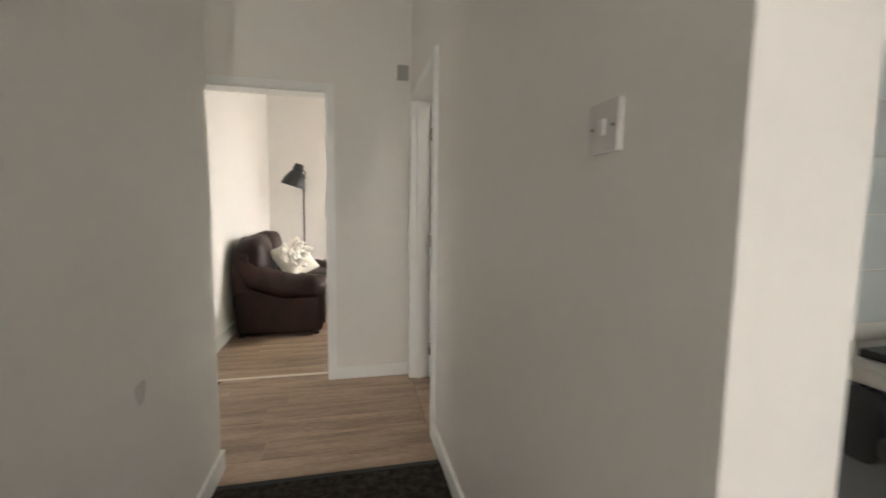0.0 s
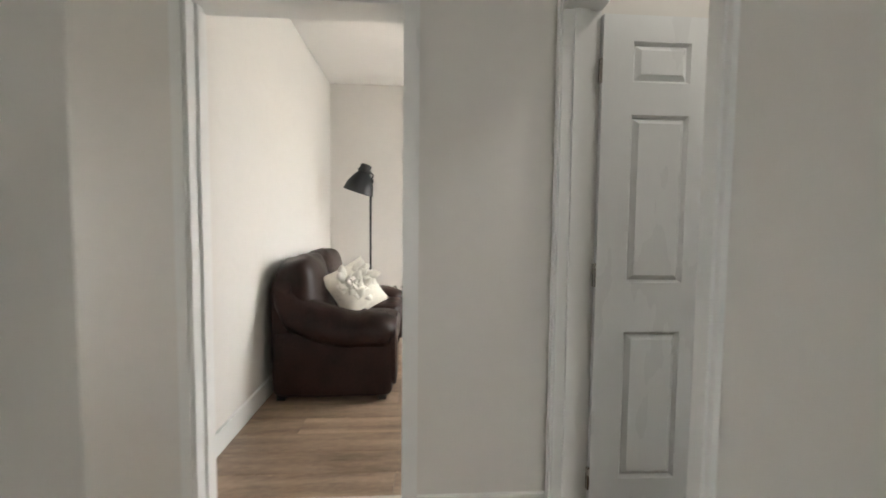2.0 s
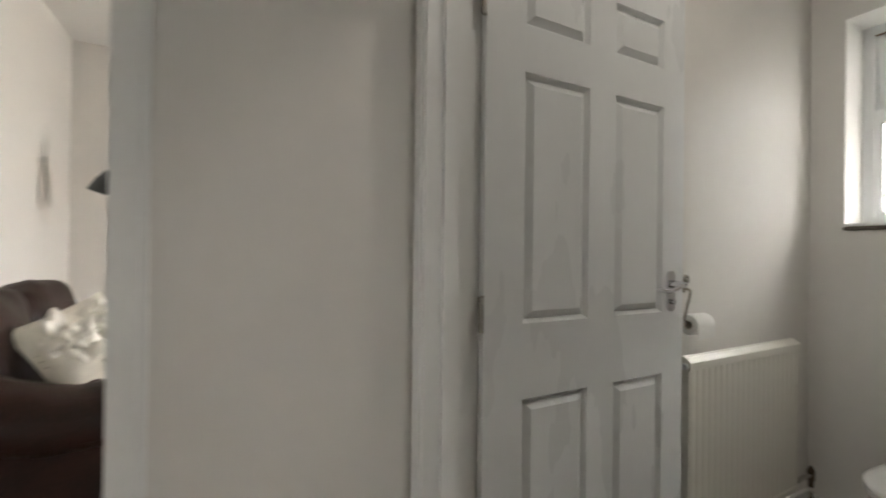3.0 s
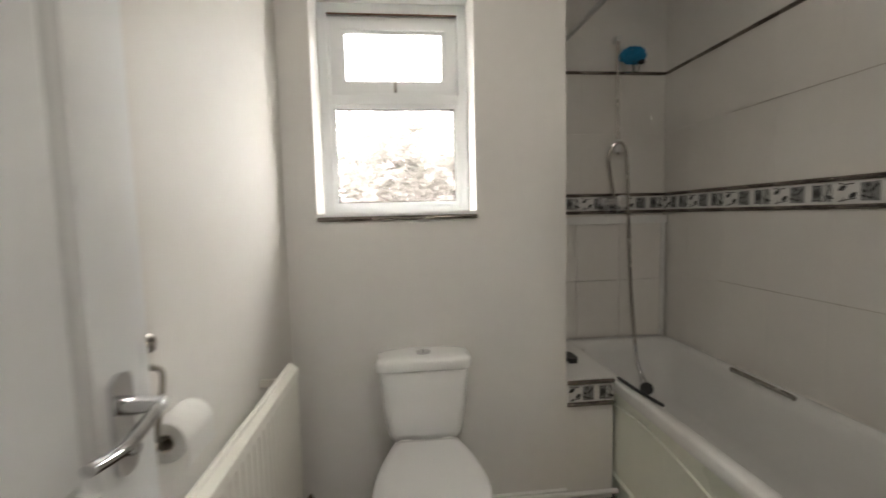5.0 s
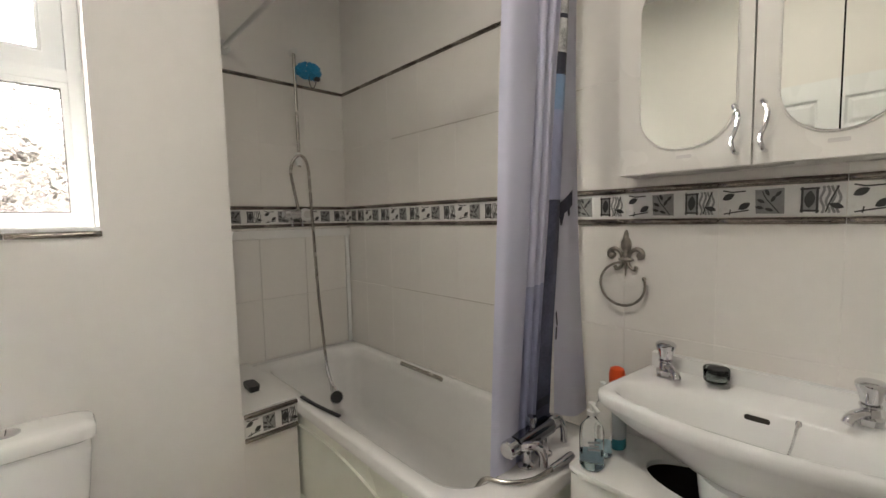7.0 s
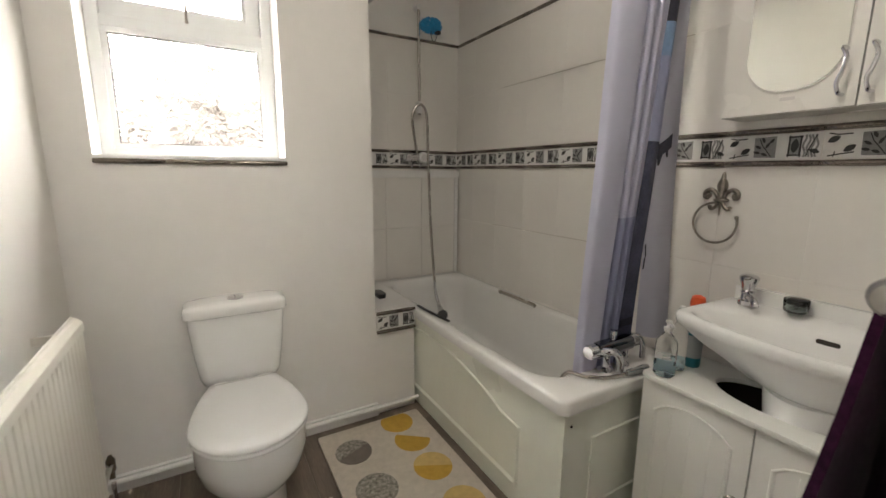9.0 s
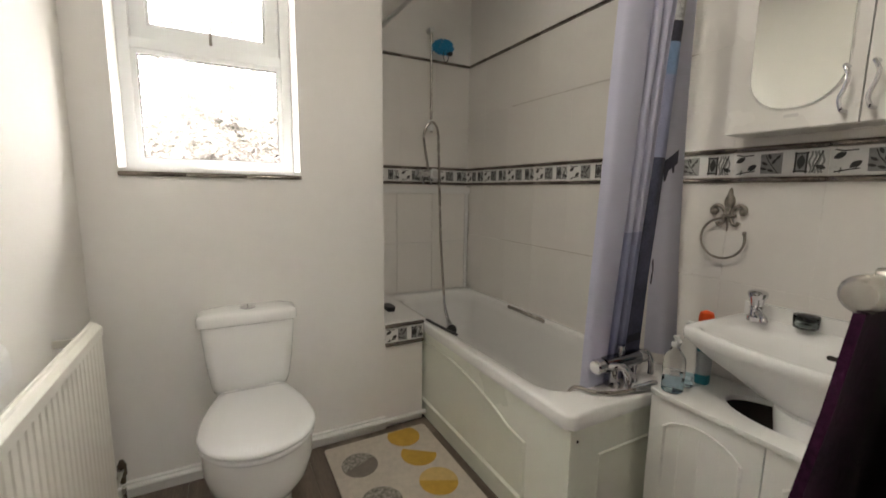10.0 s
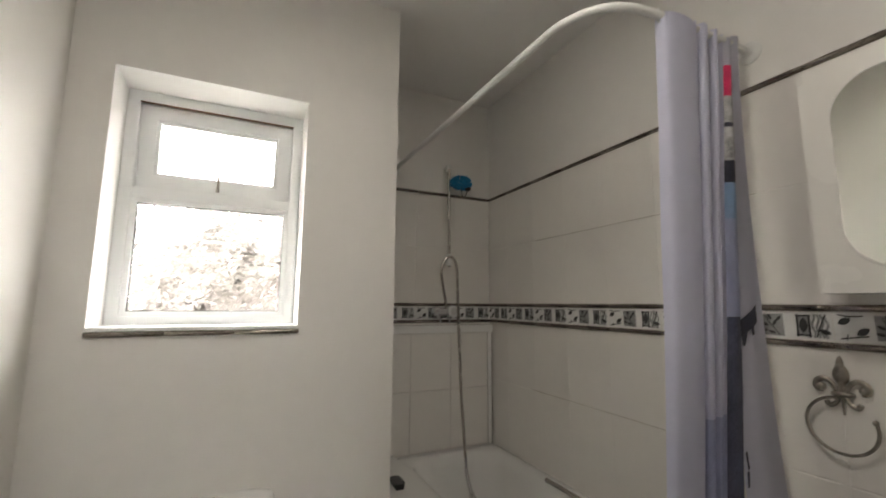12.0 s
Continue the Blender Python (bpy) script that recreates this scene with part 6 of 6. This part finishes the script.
for a, b in cols:
    rows = ROWS if a > 1.5 else ((0.256, 0.556),) + ROWS
    for z0, z1 in rows:
        place("tile", tile_for(b - a, z1 - z0), grout_a, a + GAP / 2, BY0, z0 + GAP / 2)
ycols, y = [], BY0 + .009
while y < BOX_Y - .01:
    ycols.append((y, min(y + TW, BOX_Y - .001)))
    y += TW
for a, b in ycols:
    for z0, z1 in ROWS[2:]:
        place("tile", tile_for(b - a, z1 - z0), grout_b, BX2, a + GAP / 2, z0 + GAP / 2, 90)
# the lower shower tiles stand forward on a shallow box with a white cap
SBX = BX2 - 0.036
structure("wall_shower_box", box(SBX, BX2 - .006, BY0 + .045, BOX_Y - .001, TZ + .002, 1.222), GROUT, "shallow tiled box behind the shower pipes", "wall")
structure("trim_shower_shelf", box(SBX - .014, BX2 - .006, BY0 + .010, BOX_Y - .001, 1.2225, 1.268), TUB, "white capping shelf above the lower shower tiles", "shelf", bevel=.003)
structure("trim_shower_corner", box(SBX - .012, BX2 - .006, BY0 + .020, BY0 + .0445, TZ + .002, 1.222), TUB, "white upright trim at the corner of the shower box", "trim", bevel=.003)
y = BY0 + .046
while y < BOX_Y - .01:
    b = min(y + TW, BOX_Y - .001)
    for z0, z1 in ((0.556, 0.892), (0.894, 1.2215)):
        place("tile", tile_for(b - y, z1 - z0), grout_b, SBX, y + GAP / 2, z0 + GAP / 2, 90)
    y = b

STAIN = material("stained_joint", (0.22, 0.16, 0.11), 0.9, vary=0.4, scale=12)
part("stained_grout", box(1.62, 2.80, BY0 + .0067, BY0 + .0074, .9376, .9390), STAIN, grout_a, "brown stained joint", smooth=False)
part("stained_grout", box(1.62, 2.72, BY0 + .0067, BY0 + .0074, 1.7446, 1.7460), STAIN, grout_a, "brown stained joint", smooth=False)

# border tiles: white ground, a grey field with sprigs, a framed leaf, wavy stalks
BZ0, BZ1 = 1.302, 1.379
BH = BZ1 - BZ0


def leaf_shape(bm, u, v, length, width, turn, y):
    pts = []
    for k in range(10):
        t = k / 9
        pts.append((length * (t - .5), width * math.sin(math.pi * t) ** .8))
    for k in range(8, 0, -1):
        t = k / 9
        pts.append((length * (t - .5), -width * math.sin(math.pi * t) ** .8))
    c, s = math.cos(turn), math.sin(turn)
    prism([(u + p * c - q * s, v + p * s + q * c) for p, q in pts], "y", y, y + .0012, bm)


def stroke(bm, pts, r, y):
    """A flat painted line in slight relief."""
    for (a, b), (c, d) in zip(pts, pts[1:]):
        n = Vector((-(d - b), c - a)).normalized() * r
        prism([(a - n.x, b - n.y), (c - n.x, d - n.y), (c + n.x, d + n.y), (a + n.x, b + n.y)], "y", y, y + .0011, bm)


def border_meshes(w):
    h, y = BH, TT
    ground = tile_mesh(w, h, TT, LISTEL, "border_ground")
    g = bmesh.new()
    prism([(w * .33, h * .10), (w * .56, h * .08), (w * .555, h * .93), (w * .32, h * .90)], "y", y, y + .0006, g)
    for k in range(4):
        u = w * (.835 + .038 * k)
        pts = [(u + .0035 * math.sin(i * 1.1 + k), h * (.08 + .84 * i / 8)) for i in range(9)]
        stroke(g, pts, .0026, y)
    prism([(w * .695, h * .16), (w * .795, h * .15), (w * .795, h * .86), (w * .695, h * .85)], "y", y, y + .0006, g)
    bmesh.ops.transform(g, matrix=Matrix.Translation((w, 0, 0)) @ Matrix.Diagonal((-1, 1, 1, 1)), verts=g.verts)
    grey = piece_mesh("border_grey", g, LISTEL_GREY)
    d = bmesh.new()
    for p in (((.69, .10), (.69, .92)), ((.80, .08), (.80, .90)), ((.675, .17), (.815, .15)), ((.675, .85), (.815, .87))):
        stroke(d, [(w * a, h * b) for a, b in p], .0024, y + .0008)
    leaf_shape(d, w * .745, h * .52, h * .56, h * .13, 1.5, y + .0008)
    leaf_shape(d, w * .09, h * .70, h * .40, h * .11, .5, y)
    leaf_shape(d, w * .23, h * .36, h * .40, h * .11, .6, y)
    stroke(d, [(w * .04, h * .93), (w * .12, h * .86), (w * .24, h * .88)], .0018, y)
    stroke(d, [(w * .05, h * .10), (w * .15, h * .16), (w * .27, h * .22)], .0018, y)
    stroke(d, [(w * .10, h * .06), (w * .11, h * .26)], .0014, y)
    stem = [(w * .52, h * .10), (w * .46, h * .38), (w * .41, h * .60), (w * .38, h * .85)]
    stroke(d, stem, .0013, y + .0007)
    for u, v, t in ((.47, .58, 1.1), (.51, .74, .9), (.42, .80, 2.0), (.37, .52, 2.6), (.36, .30, 2.9), (.44, .22, 2.8)):
        leaf_shape(d, w * u, h * v, h * .26, h * .055, t, y + .0007)
    stroke(d, [(w * .86, h * .10), (w * .89, h * .45), (w * .945, h * .90)], .0015, y + .0012)
    leaf_shape(d, w * .935, h * .30, h * .36, h * .085, -.35, y + .0012)
    bmesh.ops.transform(d, matrix=Matrix.Translation((w, 0, 0)) @ Matrix.Diagonal((-1, 1, 1, 1)), verts=d.verts)
    dark = piece_mesh("border_dark", d, LISTEL_DARK)
    return ground, grey, dark


border_sets = {}


def border(parent, x, y, z, w, turn=0):
    key = round(w, 3)
    if key not in border_sets:
        border_sets[key] = border_meshes(w - GAP)
    ground, grey, dark = border_sets[key]
    t = place("border_tile", ground, parent, x, y, z, turn)
    for nm, me in (("grey_motif", grey), ("dark_motif", dark)):
        o = new(nm, me)
        o.parent = t
    return t


def pencil_mesh(w, h=.0195, d=.014):
    bm = bmesh.new()
    rows = []
    for i in range(9):
        u = w * i / 8
        k = 1 if 0 < i < 8 else .9
        rows.append([(u, .002 + (d * k + .0012 * math.sin(i * 2.4)) * max(0, math.sin(a)), h / 2 - h / 2 * k * math.cos(a)) for a in (math.pi * j / 7 for j in range(8))])
    loft(rows, bm)
    for f in bm.faces:
        f.smooth = True
    return piece_mesh("pencil", bm, PENCIL)


pencils = {}


def pencil(parent, x, y, z, w, turn=0):
    key = round(w, 3)
    if key not in pencils:
        pencils[key] = pencil_mesh(w - .0015)
    return place("pencil_tile", pencils[key], parent, x, y, z, turn)


for a, b in cols:
    border(grout_a, a + GAP / 2, BY0, BZ0, b - a)
    for z in (1.2805, 1.3805, 2.0755):
        pencil(grout_a, a, BY0 + .003, z, b - a)
for a, b in ycols:
    border(grout_b, BX2, a + GAP / 2, BZ0, b - a, 90)
    for z in (1.2805, 1.3805, 2.0755):
        pencil(grout_b, BX2 - .003, a, z, b - a, 90)
ledge_t = thing("wall_tiles_ledge", (BX1, -1.26, .44), "patterned border tile on the end of the bath ledge", "tiles", kind="structure")
lw = BOX_Y - .002 - TY1
border(ledge_t, BX1 - .0005, TY1, .462, lw, 90).location.x += .001
for z in (.4415, .5400):
    pencil(ledge_t, BX1 - .001, TY1, z, lw, 90)
sill_t = thing("wall_tiles_sill", (BX1, -.45, 1.28), "silvered pencil trim under the window sill", "tiles", kind="structure")
for k in range(3):
    pencil(sill_t, BX1 + .002, WY0 - .004 + k * .2163, 1.2785, .2163, 90)

# kitchen tiles
kt = thing("wall_tiles_kitchen", (1.6, KY, .9), "pale blue-white square kitchen tiles above the worktop", "tiles", kind="structure")
part("grout", box(1.33, 1.898, KY - .004, KY - .0003, .906, 1.75), GROUT, kt, smooth=False)
ktile = tile_mesh(.146, .146, .008, KITCHEN_TILE)
for i in range(4):
    for j in range(5):
        place("tile", ktile, kt, 1.332 + .146 + .150 * i if i < 3 else 1.332 + .146 + .416, KY, .955 + .150 * j, 180)

# laminate boards of hall and living room, running across the walk
boards = thing("floor_boards", (0, 1, 0), "mid-brown oak laminate boards", "floor", kind="structure")
PW, PL = 0.192, 1.21


def board_mesh(l, w, mat, name="plank"):
    b, t = .0016, .0105
    bm = bmesh.new()
    lo = [bm.verts.new(p) for p in ((0, 0, -t), (l, 0, -t), (l, w, -t), (0, w, -t))]
    mid = [bm.verts.new(p) for p in ((0, 0, -b), (l, 0, -b), (l, w, -b), (0, w, -b))]
    top = [bm.verts.new(p) for p in ((b, b, 0), (l - b, b, 0), (l - b, w - b, 0), (b, w - b, 0))]
    for r0, r1 in ((lo, mid), (mid, top)):
        for k in range(4):
            bm.faces.new((r0[k], r0[(k + 1) % 4], r1[(k + 1) % 4], r1[k]))
    bm.faces.new(top)
    return piece_mesh(name, bm, mat)


def lay(parent, x0, x1, y0, y1, mat, seed, width=PW):
    r = random.Random(seed)
    known = {}
    y = y0
    while y < y1 - .005:
        w = min(width, y1 - y)
        x = x0 - r.uniform(0, PL)
        while x < x1:
            a, b = max(x, x0), min(x + PL, x1)
            if b - a > .01:
                key = (round(b - a, 2), round(w, 3))
                if key not in known:
                    known[key] = board_mesh(b - a - .0008, w - .0008, mat)
                place("plank", known[key], parent, a, y, 0)
            x += PL
        y += width


lay(boards, -2.6, .572, -1.145, -.001, OAK, 4)
lay(boards, -.772, -.022, 0.0, .104, OAK, 6)
lay(boards, LX0, LX1, .134, LY1, OAK, 8)
bath_boards = thing("floor_boards_bathroom", (1.8, -.7, 0), "dark brown wood-effect boards in the bathroom", "floor", kind="structure")
lay(bath_boards, .575, .70, -.884, -.096, OAK, 9)
lay(bath_boards, .701, BX1, TY1 - .02, -.001, VINYL, 10, .16)
lay(bath_boards, .701, 1.53, BY0, TY1 - .021, VINYL, 12, .16)
bm = bmesh.new()
bmesh.ops.create_grid(bm, x_segments=60, y_segments=150, size=1)
for v in bm.verts:
    v.co = ((HXL + HXR) / 2 + v.co.x * (HXR - HXL) / 2, -3.63 + v.co.y * 2.47, .006 + .0015 * noise.noise(Vector((v.co.x * 40, v.co.y * 90, 0))))
tagged(part("carpet", bm, CARPET), "dark brown cord carpet of the narrow hall", "carpet", kind="structure")
structure("floor_kitchen", box(HXR, 1.9, -4.9, BY0 - .182, -.012, .002), material("kitchen_vinyl", (.30, .26, .22), .5, vary=.1, scale=4), "pale brown kitchen floor", "floor")
